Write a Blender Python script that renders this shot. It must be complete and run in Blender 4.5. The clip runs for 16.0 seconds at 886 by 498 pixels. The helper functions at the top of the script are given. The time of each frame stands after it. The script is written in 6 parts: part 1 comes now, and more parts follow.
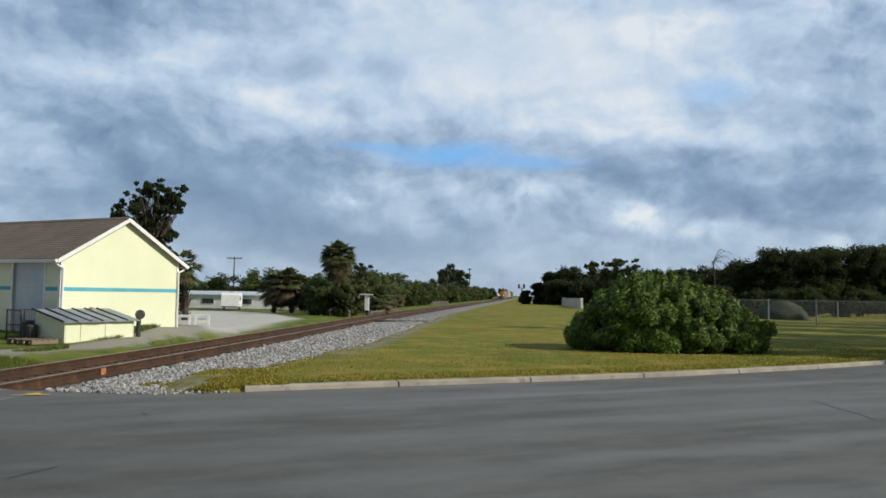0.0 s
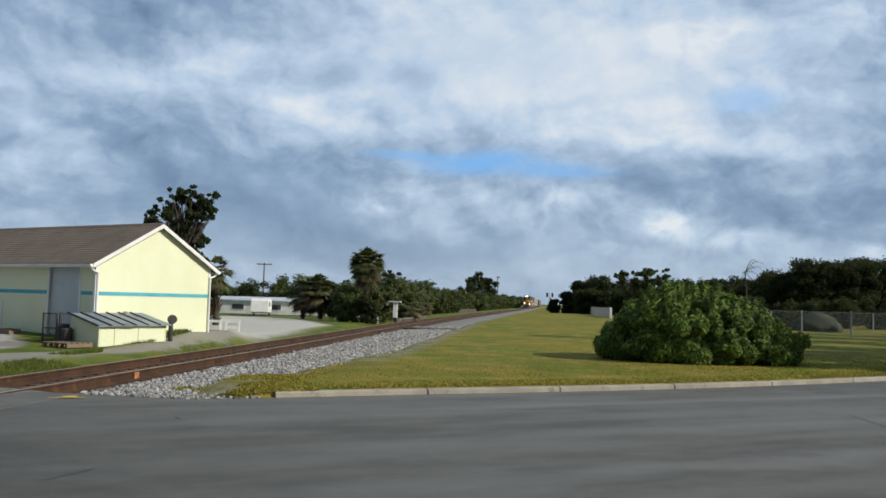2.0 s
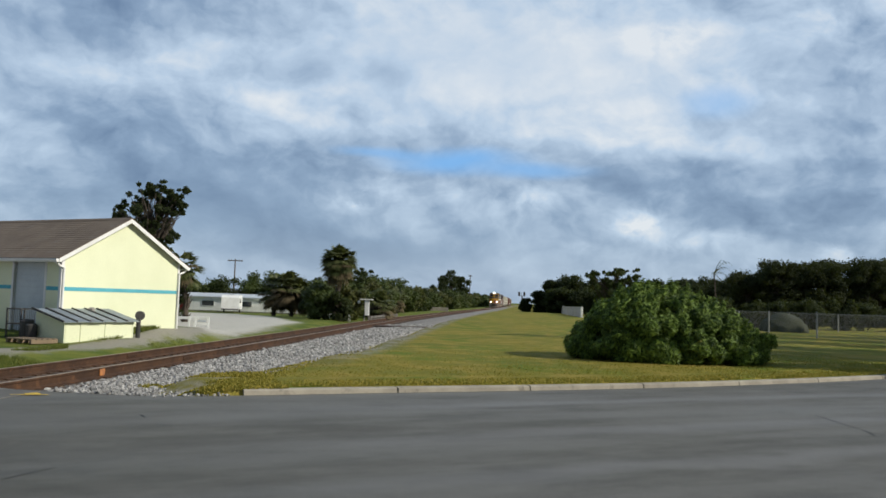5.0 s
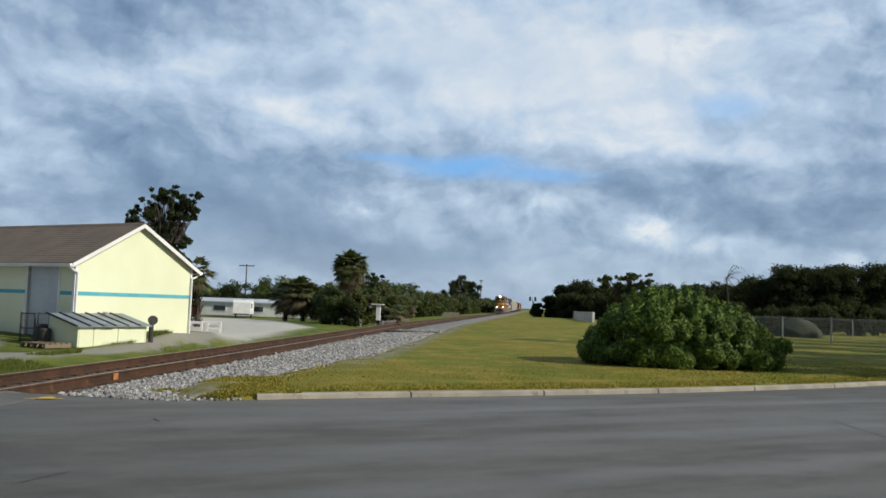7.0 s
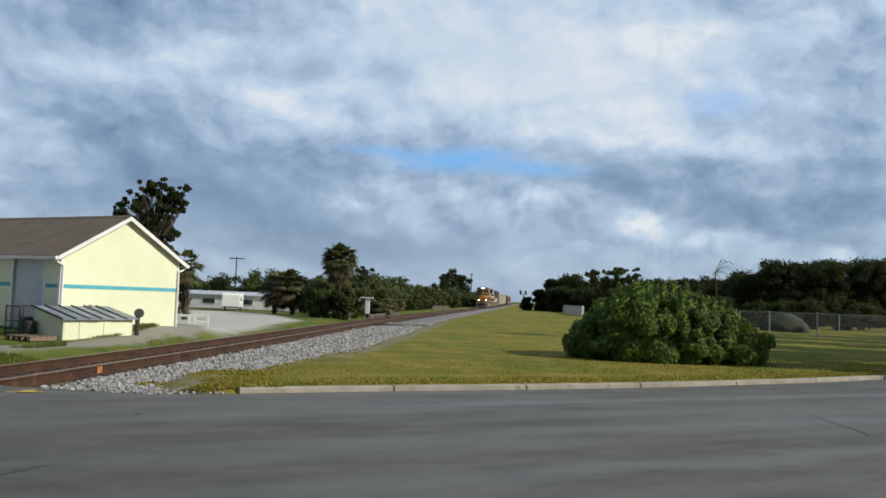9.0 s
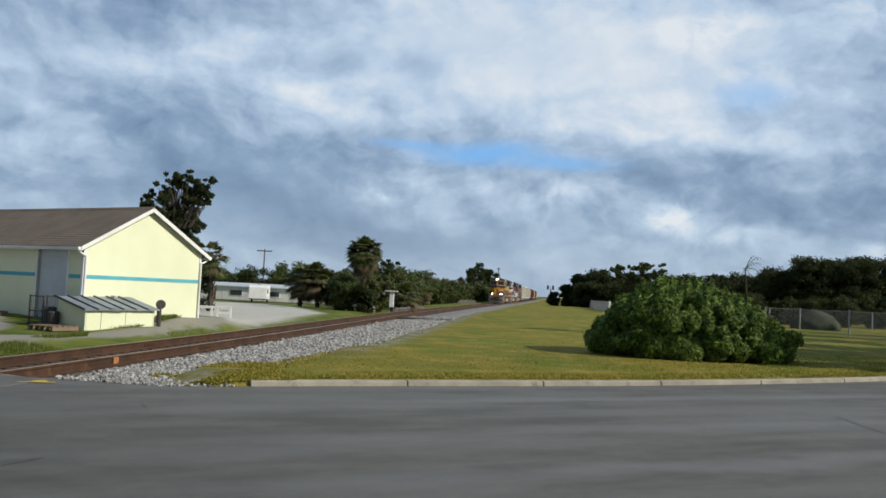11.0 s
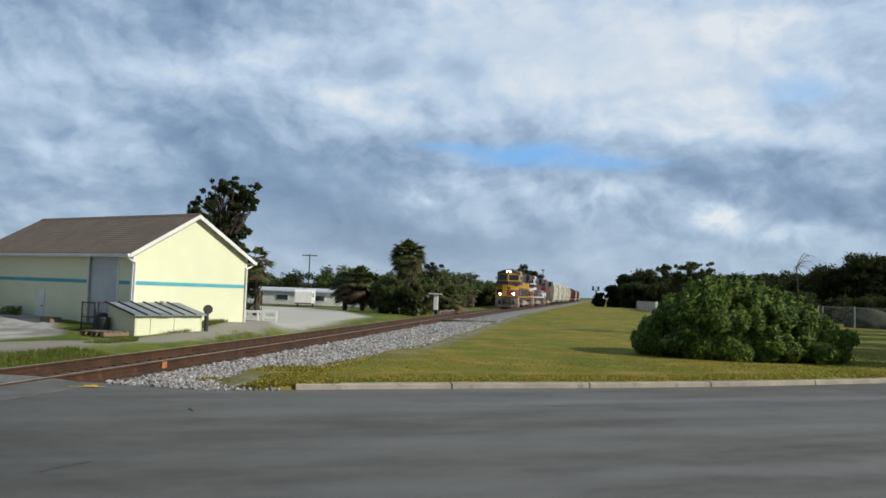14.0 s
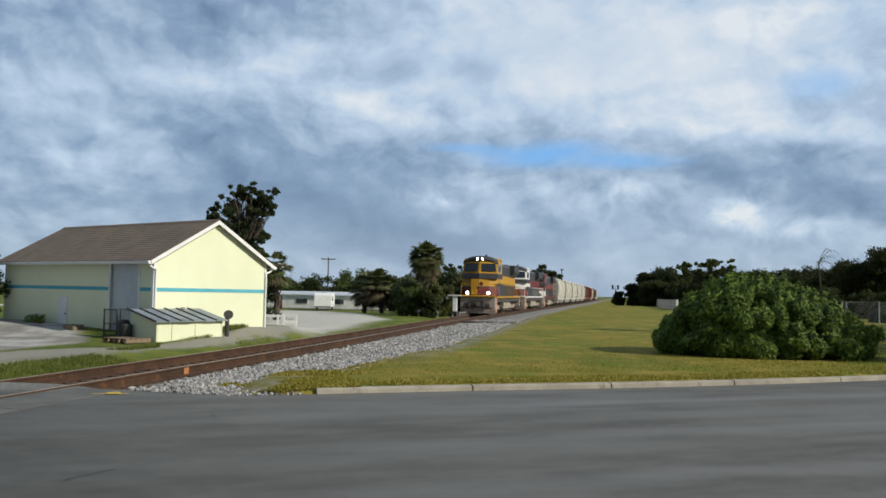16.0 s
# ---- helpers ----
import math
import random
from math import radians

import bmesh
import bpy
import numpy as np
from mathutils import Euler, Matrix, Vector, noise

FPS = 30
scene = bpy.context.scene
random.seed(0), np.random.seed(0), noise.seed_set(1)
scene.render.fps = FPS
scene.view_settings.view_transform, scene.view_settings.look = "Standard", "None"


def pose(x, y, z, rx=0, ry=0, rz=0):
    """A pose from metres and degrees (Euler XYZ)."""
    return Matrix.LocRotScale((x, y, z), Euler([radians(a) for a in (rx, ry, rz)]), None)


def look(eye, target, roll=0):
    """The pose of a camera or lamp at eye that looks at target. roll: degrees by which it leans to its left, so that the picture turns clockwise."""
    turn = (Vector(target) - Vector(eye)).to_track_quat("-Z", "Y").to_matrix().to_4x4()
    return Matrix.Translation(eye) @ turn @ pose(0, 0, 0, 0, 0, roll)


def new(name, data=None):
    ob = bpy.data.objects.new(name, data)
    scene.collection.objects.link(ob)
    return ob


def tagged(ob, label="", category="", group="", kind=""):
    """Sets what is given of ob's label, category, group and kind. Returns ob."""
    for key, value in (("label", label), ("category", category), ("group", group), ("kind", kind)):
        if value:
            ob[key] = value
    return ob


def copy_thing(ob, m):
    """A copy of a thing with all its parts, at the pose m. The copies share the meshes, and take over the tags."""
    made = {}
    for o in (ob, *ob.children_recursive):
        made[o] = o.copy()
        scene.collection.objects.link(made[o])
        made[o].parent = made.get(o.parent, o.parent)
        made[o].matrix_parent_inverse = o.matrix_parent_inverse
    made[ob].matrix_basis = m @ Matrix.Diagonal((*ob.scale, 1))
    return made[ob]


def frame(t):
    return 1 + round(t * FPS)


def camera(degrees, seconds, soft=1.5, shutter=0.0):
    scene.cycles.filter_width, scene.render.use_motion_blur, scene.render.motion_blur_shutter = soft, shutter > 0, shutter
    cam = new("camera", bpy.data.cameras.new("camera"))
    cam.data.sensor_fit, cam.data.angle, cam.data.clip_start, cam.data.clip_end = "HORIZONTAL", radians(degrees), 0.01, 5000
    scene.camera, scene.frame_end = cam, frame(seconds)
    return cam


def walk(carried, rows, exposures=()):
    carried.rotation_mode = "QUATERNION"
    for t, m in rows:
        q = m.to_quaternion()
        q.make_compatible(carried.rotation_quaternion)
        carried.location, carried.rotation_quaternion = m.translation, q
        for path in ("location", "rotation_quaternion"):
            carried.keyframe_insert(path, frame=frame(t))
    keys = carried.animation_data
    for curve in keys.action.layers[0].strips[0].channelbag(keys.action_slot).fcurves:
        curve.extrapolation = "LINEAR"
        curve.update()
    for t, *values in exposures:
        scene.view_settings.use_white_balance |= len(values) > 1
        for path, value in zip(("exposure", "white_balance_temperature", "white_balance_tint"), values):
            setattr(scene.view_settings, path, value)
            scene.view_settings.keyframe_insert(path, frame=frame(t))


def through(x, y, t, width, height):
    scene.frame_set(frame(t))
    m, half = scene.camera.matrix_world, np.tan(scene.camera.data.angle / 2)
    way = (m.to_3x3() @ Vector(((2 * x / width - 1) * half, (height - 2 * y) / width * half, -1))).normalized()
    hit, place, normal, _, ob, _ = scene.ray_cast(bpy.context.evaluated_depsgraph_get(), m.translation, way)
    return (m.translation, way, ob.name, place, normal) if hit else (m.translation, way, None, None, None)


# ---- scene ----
# PATH_BEGIN
# seconds, x, y, z, yaw, pitch, roll
PATH = [
    (0.0, 0.012, -0.019, 1.69, -0.032, 3.188, -0.953),
    (0.5, 0.002, -0.002, 1.684, 0.195, 3.323, -0.955),
    (1.0, -0.004, -0.023, 1.698, 0.803, 3.453, -1.131),
    (1.5, -0.012, -0.051, 1.703, 1.391, 3.787, -1.473),
    (2.0, -0.024, -0.046, 1.7, 1.918, 3.681, -1.541),
    (2.5, -0.022, -0.036, 1.698, 2.251, 3.731, -1.705),
    (3.0, -0.024, -0.007, 1.7, 0.019, 3.78, -1.866),
    (5.5, 0.0, 0.0, 1.7, 0.0, 3.6, -2.0),
    (6.0, -0.016, 0.011, 1.698, 1.081, 3.811, -1.611),
    (6.5, -0.025, 0.031, 1.692, 1.526, 3.55, -2.055),
    (7.0, -0.051, 0.05, 1.683, 0.725, 3.95, -1.983),
    (7.5, -0.014, 0.029, 1.694, -1.845, 3.969, -1.888),
    (8.0, -0.005, 0.013, 1.689, -1.896, 4.17, -1.973),
    (8.5, 0.023, 0.006, 1.691, -1.811, 3.485, -1.891),
    (9.0, 0.094, -0.004, 1.71, 0.09, 3.506, -2.166),
    (9.2, 0.138, -0.025, 1.704, -0.17, 3.129, -2.298),
    (11.3, 0.384, 0.302, 1.719, 2.149, 3.001, -2.724),
    (11.5, 0.423, 0.318, 1.703, 1.542, 3.035, -2.42),
    (12.0, 0.37, 0.338, 1.703, 1.695, 3.089, -2.47),
    (12.5, 0.302, 0.321, 1.72, 2.211, 3.359, -2.304),
    (13.0, 0.328, 0.359, 1.717, 3.189, 3.675, -1.88),
    (13.5, 0.336, 0.37, 1.714, 4.517, 3.461, -1.739),
    (14.0, 0.337, 0.354, 1.708, 5.127, 3.053, -2.042),
    (14.5, 0.318, 0.335, 1.71, 5.122, 2.763, -2.105),
    (15.0, 0.354, 0.36, 1.71, 5.022, 3.131, -1.568),
    (15.5, 0.352, 0.381, 1.706, 5.594, 3.112, -1.302),
    (16.0, 0.327, 0.386, 1.722, 6.45, 3.111, -1.118),
]
# PATH_END
cam = camera(57.0, 16.0, soft=1.6)
walk(cam, [(t, pose(x, y, z, 90 + p, r, w)) for t, x, y, z, w, p, r in PATH],
     exposures=[(0.0, 0.0), (16.0, 0.0)])

# ---- world and sun ----
SUN_AZ, SUN_EL = radians(107), radians(31)      # azimuth clockwise from +y
sun_from = Vector((math.sin(SUN_AZ) * math.cos(SUN_EL), math.cos(SUN_AZ) * math.cos(SUN_EL), math.sin(SUN_EL)))
sun = new("sun", bpy.data.lights.new("sun", "SUN"))
sun.data.energy, sun.data.angle, sun.data.color = 4.0, radians(0.6), (1.0, 0.94, 0.83)
sun.matrix_world = look((0, 0, 60), Vector((0, 0, 60)) - sun_from)


class Nodes:
    """Short hand for node trees."""

    def __init__(self, tree):
        self.tree, self.nodes, self.links = tree, tree.nodes, tree.links

    def add(self, kind, **sets):
        n = self.nodes.new(kind)
        for key, value in sets.items():
            if key == "operation":
                n.operation = value
            elif key == "blend_type":
                n.blend_type = value
            elif key == "data_type":
                n.data_type = value
            elif key == "sky_type":
                n.sky_type = value
        return n

    def put(self, node, name, value):
        if isinstance(value, bpy.types.NodeSocket):
            self.links.new(value, node.inputs[name])
        else:
            node.inputs[name].default_value = value

    def math(self, op, a, b=0.0, c=0.0):
        n = self.add("ShaderNodeMath", operation=op)
        self.put(n, 0, a), self.put(n, 1, b), self.put(n, 2, c)
        return n.outputs[0]

    def vmath(self, op, a, b=(0, 0, 0)):
        n = self.add("ShaderNodeVectorMath", operation=op)
        self.put(n, 0, a), self.put(n, 1, b)
        return n.outputs["Value"] if op in ("DOT_PRODUCT", "LENGTH", "DISTANCE") else n.outputs["Vector"]

    def noise(self, vec, scale, detail=4.0, rough=0.55, distort=0.0):
        n = self.add("ShaderNodeTexNoise")
        if vec is not None:
            self.put(n, "Vector", vec)
        self.put(n, "Scale", scale), self.put(n, "Detail", detail), self.put(n, "Roughness", rough), self.put(n, "Distortion", distort)
        return n.outputs["Fac"]

    def step(self, value, lo, hi, to_lo=0.0, to_hi=1.0):
        n = self.add("ShaderNodeMapRange")
        n.interpolation_type = "SMOOTHSTEP"
        self.put(n, "Value", value), self.put(n, "From Min", lo), self.put(n, "From Max", hi)
        self.put(n, "To Min", to_lo), self.put(n, "To Max", to_hi)
        return n.outputs["Result"]

    def mix(self, fac, a, b, how="MIX"):
        n = self.add("ShaderNodeMix", data_type="RGBA", blend_type=how)
        self.put(n, 0, fac)
        for name, value in ((6, a), (7, b)):
            self.put(n, name, value if isinstance(value, bpy.types.NodeSocket) else (*value, 1.0))
        return n.outputs[2]

    def xyz(self, vec):
        n = self.add("ShaderNodeSeparateXYZ")
        self.put(n, 0, vec)
        return n.outputs

    def vec(self, x, y, z):
        n = self.add("ShaderNodeCombineXYZ")
        self.put(n, 0, x), self.put(n, 1, y), self.put(n, 2, z)
        return n.outputs[0]


def make_world():
    w = bpy.data.worlds.new("world")
    scene.world = w
    w.use_nodes = True
    N = Nodes(w.node_tree)
    N.nodes.clear()
    out = N.add("ShaderNodeOutputWorld")
    sky = N.add("ShaderNodeTexSky", sky_type="NISHITA")
    sky.sun_disc, sky.sun_elevation, sky.sun_rotation = False, SUN_EL, SUN_AZ
    base = N.mix(1.0, sky.outputs[0], (0.11, 0.11, 0.115), "MULTIPLY")
    d = N.add("ShaderNodeTexCoord").outputs["Generated"]
    x, y, z = N.xyz(d)
    ang = N.math("ARCTAN2", x, y)
    flat = N.vec(ang, N.math("MULTIPLY", z, 1.45), 0.37)
    # billows: the lookup itself is pushed about by a slower noise
    push_x = N.math("SUBTRACT", N.noise(flat, 6.0, 5.0, 0.55), 0.5)
    push_z = N.math("SUBTRACT", N.noise(N.vmath("ADD", flat, (4.1, 2.2, 0.0)), 6.0, 5.0, 0.55), 0.5)
    lump = N.vmath("ADD", flat, N.vec(N.math("MULTIPLY", push_x, 0.09), N.math("MULTIPLY", push_z, 0.09), 0.0))
    big = N.noise(lump, 3.2, 4.0, 0.5)
    puff = N.noise(lump, 9.5, 8.0, 0.54)
    lit = N.math("SUBTRACT", puff, N.noise(N.vmath("ADD", lump, (0.012, 0.022, 0.0)), 9.5, 8.0, 0.54))

    def blob(az, el, wide, high, ragged):
        """1 in the middle of a ragged patch of sky, 0 outside."""
        a = N.math("ADD", N.math("SUBTRACT", ang, radians(az)), N.math("MULTIPLY", push_x, ragged))
        b = N.math("ADD", N.math("SUBTRACT", z, math.sin(radians(el))), N.math("MULTIPLY", push_z, ragged * 0.6))
        a, b = N.math("DIVIDE", a, radians(wide)), N.math("DIVIDE", b, radians(high))
        r = N.math("SQRT", N.math("ADD", N.math("MULTIPLY", a, a), N.math("MULTIPLY", b, b)))
        return N.step(r, 1.45, 0.1)

    # azimuth, elevation, half width and half height in degrees, and how much lighter or darker
    banks = ((5.5, 16.0, 21.0, 5.6, 0.35), (-18.8, 15.3, 10.3, 3.2, 0.10), (-15.0, 13.0, 5.2, 2.4, 0.05), (-23.5, 17.5, 5.2, 2.2, -0.24), (-17.5, 18.5, 3.2, 2.0, -0.20),
             (-25.0, 11.7, 10.3, 3.2, -0.07), (-26.1, 6.6, 10.3, 2.4, -0.15), (-14.0, 5.8, 7.9, 3.6, -0.20), (-5.0, 3.8, 8.7, 2.0, -0.20), (-19.6, 8.6, 6.0, 2.4, -0.12),
             (13.3, 11.3, 7.1, 1.4, 0.12), (20.6, 11.0, 8.7, 1.2, 0.10), (17.0, 8.9, 8.7, 1.4, -0.12), (23.0, 6.2, 7.9, 2.0, -0.25), (5.7, 2.4, 13.9, 1.4, 0.08), (-75, 12, 45, 14, -0.15), (75, 25, 40, 18, 0.15))
    puffs = ((-29.1, 8.5, 4.0, 1.0, 0.10), (-22.7, 8.9, 2.0, 0.7, 0.12), (-10.0, 12.0, 3.6, 2.4, 0.07), (-9.5, 9.2, 3.2, 1.2, 0.10), (-1.9, 8.6, 5.2, 1.6, 0.10),
             (-6.3, 6.9, 2.2, 0.9, 0.40), (5.7, 6.9, 3.0, 1.2, 0.22), (13.0, 5.6, 2.1, 1.1, 0.50), (17.6, 4.4, 3.6, 0.8, 0.22), (9.0, 4.1, 1.1, 0.5, 0.35),
             (25.6, 3.9, 1.2, 0.6, 0.40), (15.0, 17.6, 3.8, 1.3, 0.28), (24.7, 18.2, 4.4, 1.4, 0.16), (25.0, 14.6, 5.2, 1.4, 0.18))
    wisps = ((-9.7, 15.3, 1.8, 0.9, -0.24), (-4.1, 15.7, 2.0, 1.6, -0.20), (-13.6, 15.4, 2.4, 1.6, -0.18), (-20.5, 18.0, 1.6, 1.2, 0.10))
    # thin veil and heavy slate are smooth; the banks between them are broken
    calm = N.math("MAXIMUM", blob(4.0, 16.5, 17.0, 3.6, 0.10), N.math("MAXIMUM", blob(-15.0, 5.0, 12.0, 3.6, 0.10), blob(-2.0, 3.4, 14.0, 1.8, 0.08)))
    rough = N.math("SUBTRACT", 1.0, N.math("MULTIPLY", calm, 0.62))
    broken = N.math("ADD", N.math("MULTIPLY", N.math("SUBTRACT", puff, 0.5), 0.50), N.math("MULTIPLY", lit, 1.0))
    tone = N.math("ADD", 0.51, N.math("ADD", N.math("MULTIPLY", N.math("SUBTRACT", big, 0.5), 0.40), N.math("MULTIPLY", broken, rough)))
    for group, ragged in ((banks, 0.14), (wisps, 0.09)):
        for az, el, wide, high, amount in group:
            tone = N.math("ADD", tone, N.math("MULTIPLY", blob(az, el, wide, high, ragged), amount))
    heap = N.step(N.math("ADD", puff, N.math("MULTIPLY", N.math("SUBTRACT", N.noise(lump, 30.0, 6.0, 0.6), 0.5), 0.5)), 0.32, 0.66, 0.2, 1.3)
    for az, el, wide, high, amount in puffs:
        tone = N.math("ADD", tone, N.math("MULTIPLY", N.math("MULTIPLY", blob(az, el, wide, high, 0.06), heap), amount * 0.92))
    ramp = N.add("ShaderNodeValToRGB")
    ramp.color_ramp.elements[0].position, ramp.color_ramp.elements[0].color = 0.05, (0.135, 0.215, 0.35, 1)
    ramp.color_ramp.elements[1].position, ramp.color_ramp.elements[1].color = 1.0, (0.79, 0.84, 0.885, 1)
    for at_, c in ((0.35, (0.26, 0.37, 0.525, 1)), (0.70, (0.515, 0.645, 0.80, 1))):
        e = ramp.color_ramp.elements.new(at_)
        e.color = c
    N.put(ramp, 0, tone)
    cloud = ramp.outputs[0]
    for az, el, wide, high, amount in ((-4.8, 10.3, 3.2, 0.4, 0.60), (0.4, 9.8, 5.0, 0.9, 0.90), (5.6, 9.0, 4.4, 0.6, 0.70), (18.3, 13.7, 2.6, 1.0, 0.45)):
        cloud = N.mix(N.math("MULTIPLY", blob(az, el, wide, high, 0.05), amount), cloud, (0.20, 0.48, 0.90))
    # unseen sky behind the viewer is dimmed to cut fill light on shaded sides
    rear_dim = N.step(y, 0.45, -0.40)
    cloud = N.mix(N.math("MULTIPLY", rear_dim, 0.74), cloud, (0.085, 0.115, 0.16))
    haze = N.step(z, 0.10, 0.0)
    cloud = N.mix(N.math("MULTIPLY", haze, 0.55), cloud, (0.36, 0.47, 0.62))
    col = N.mix(0.90, base, cloud)
    bg = N.add("ShaderNodeBackground")
    N.put(bg, "Color", col), N.put(bg, "Strength", 1.0)
    N.links.new(bg.outputs[0], out.inputs[0])


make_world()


# ---- materials ----
def material(name, base, second=None, scale=3.0, fine=40.0, rough=0.8, metal=0.0, bump=0.15, amount=0.5, third=None, island=0.0, rnd=0.0, stretch=(1, 1, 1), spec=0.4, coords="Object"):
    """A worn surface: two scales of noise between two or three colours, with fine relief."""
    m = bpy.data.materials.new(name)
    m.use_nodes = True
    N = Nodes(m.node_tree)
    b = N.nodes["Principled BSDF"]
    if coords == "World":
        c = N.add("ShaderNodeNewGeometry").outputs["Position"]
    else:
        c = N.add("ShaderNodeTexCoord").outputs["Object"]
    c = N.vmath("MULTIPLY", c, stretch)
    second = second or tuple(v * 0.72 for v in base)
    n1, n2 = N.noise(c, scale, 5.0, 0.6), N.noise(c, fine, 4.0, 0.6)
    col = N.mix(N.step(n1, 0.5 - amount * 0.4, 0.5 + amount * 0.4), base, second)
    if third:
        col = N.mix(N.step(N.noise(c, scale * 2.7, 4.0, 0.65), 0.55, 0.72), col, third)
    v = N.math("ADD", 0.82, N.math("MULTIPLY", n2, 0.36))
    if island:
        g = N.add("ShaderNodeNewGeometry").outputs["Random Per Island"]
        v = N.math("MULTIPLY", v, N.math("ADD", 1.0 - island, N.math("MULTIPLY", g, 2 * island)))
    if rnd:
        g = N.add("ShaderNodeObjectInfo").outputs["Random"]
        v = N.math("MULTIPLY", v, N.math("ADD", 1.0 - rnd, N.math("MULTIPLY", g, 2 * rnd)))
    col = N.mix(1.0, col, N.vec(v, v, v), "MULTIPLY")
    N.put(b, "Base Color", col)
    N.put(b, "Roughness", N.math("ADD", rough - 0.08, N.math("MULTIPLY", n1, 0.16)))
    b.inputs["Metallic"].default_value = metal
    b.inputs["Specular IOR Level"].default_value = spec
    if bump:
        bp = N.add("ShaderNodeBump")
        bp.inputs["Strength"].default_value = bump
        bp.inputs["Distance"].default_value = 0.02
        N.put(bp, "Height", N.math("ADD", N.math("MULTIPLY", n1, 0.5), n2))
        N.links.new(bp.outputs[0], b.inputs["Normal"])
    return m


def leaf_material(name, dark, bright, rough=0.55, through=0.25, var=0.45):
    m = bpy.data.materials.new(name)
    m.use_nodes = True
    N = Nodes(m.node_tree)
    b = N.nodes["Principled BSDF"]
    out = N.nodes["Material Output"]
    g = N.add("ShaderNodeNewGeometry").outputs["Random Per Island"]
    p = N.add("ShaderNodeNewGeometry").outputs["Position"]
    n = N.noise(p, 0.55, 3.0)
    f = N.math("ADD", N.math("MULTIPLY", g, var), N.math("MULTIPLY", n, 1.0 - var))
    col = N.mix(N.step(f, 0.2, 0.8), dark, bright)
    N.put(b, "Base Color", col)
    b.inputs["Roughness"].default_value = rough
    b.inputs["Specular IOR Level"].default_value = 0.25
    t = N.add("ShaderNodeBsdfTranslucent")
    N.put(t, "Color", N.mix(0.35, col, (0.25, 0.30, 0.03)))
    mx = N.add("ShaderNodeMixShader")
    mx.inputs[0].default_value = through
    N.links.new(b.outputs[0], mx.inputs[1]), N.links.new(t.outputs[0], mx.inputs[2])
    N.links.new(mx.outputs[0], out.inputs[0])
    return m


def glow_material(name, colour, strength):
    m = bpy.data.materials.new(name)
    m.use_nodes = True
    b = m.node_tree.nodes["Principled BSDF"]
    b.inputs["Base Color"].default_value = (0.9, 0.9, 0.85, 1)
    b.inputs["Emission Color"].default_value = (*colour, 1)
    b.inputs["Emission Strength"].default_value = strength
    return m


def glass_material(name, tint=(0.02, 0.025, 0.03)):
    m = bpy.data.materials.new(name)
    m.use_nodes = True
    b = m.node_tree.nodes["Principled BSDF"]
    b.inputs["Base Color"].default_value = (*tint, 1)
    b.inputs["Roughness"].default_value = 0.06
    b.inputs["Specular IOR Level"].default_value = 0.6
    return m


# ---- mesh helpers ----
def mesh_object(name, verts, faces, mat, parent=None, label="", smooth=False):
    me = bpy.data.meshes.new(name)
    me.from_pydata([tuple(v) for v in verts], [], faces)
    me.update()
    if smooth:
        me.polygons.foreach_set("use_smooth", [True] * len(me.polygons))
    ob = new(name, me)
    for m in (mat if isinstance(mat, (list, tuple)) else [mat]):
        me.materials.append(m)
    ob.parent = parent
    if label:
        tagged(ob, label)
    return ob


def part(name, bm, mat, parent=None, label="", smooth=False):
    """Links a bmesh as one mesh object under a thing or under a part."""
    me = bpy.data.meshes.new(name)
    bm.normal_update()
    bm.to_mesh(me)
    bm.free()
    me.materials.append(mat)
    if smooth:
        me.polygons.foreach_set("use_smooth", [True] * len(me.polygons))
    ob = new(name, me)
    ob.parent = parent
    if label:
        tagged(ob, label)
    return ob


def box(bm, lo, hi, bevel=0.0, turn=None):
    """A box between two corners, with bevelled edges."""
    s = [hi[i] - lo[i] for i in range(3)]
    c = [(hi[i] + lo[i]) / 2 for i in range(3)]
    m = Matrix.Translation(c) @ (turn or Matrix()) @ Matrix.Diagonal((*s, 1))
    made = bmesh.ops.create_cube(bm, size=1, matrix=m)["verts"]
    if bevel:
        edges = list({e for v in made for e in v.link_edges})
        bmesh.ops.bevel(bm, geom=edges, offset=bevel, segments=1, affect="EDGES")
    return bm


def rod(bm, a, b, r, r2=None, sides=10):
    a, b = Vector(a), Vector(b)
    q = (b - a).to_track_quat("Z", "Y").to_matrix().to_4x4()
    m = Matrix.Translation((a + b) / 2) @ q
    bmesh.ops.create_cone(bm, cap_ends=True, segments=sides, radius1=r, radius2=r if r2 is None else r2, depth=(b - a).length, matrix=m)
    return bm


def prism(bm, outline, lo, hi, axis=0):
    """An outline (pairs of numbers) pulled from lo to hi along an axis; the pairs are the other two axes in order."""
    def at(p, d):
        q = list(p)
        q.insert(axis, d)
        return q
    a = [bm.verts.new(at(p, lo)) for p in outline]
    b = [bm.verts.new(at(p, hi)) for p in outline]
    n = len(outline)
    bm.faces.new(a), bm.faces.new(b[::-1])
    for i in range(n):
        bm.faces.new((a[i], a[(i + 1) % n], b[(i + 1) % n], b[i]))
    bmesh.ops.recalc_face_normals(bm, faces=bm.faces[:])
    return bm


def B():
    return bmesh.new()


def thing(name, m, label, category, group="", kind=""):
    ob = new(name)
    ob.empty_display_size = 0.2
    ob.matrix_basis = m
    return tagged(ob, label, category, group, kind)


# ---- ground plan ----
def smooth(a, b, v):
    u = min(1.0, max(0.0, (v - a) / (b - a)))
    return u * u * (3 - 2 * u)


def track_slope(y):
    return 0.090 - 0.020 * smooth(18, 34, y) + 0.032 * smooth(62, 80, y) + 0.010 * smooth(110, 130, y) - 0.012 * smooth(200, 240, y)


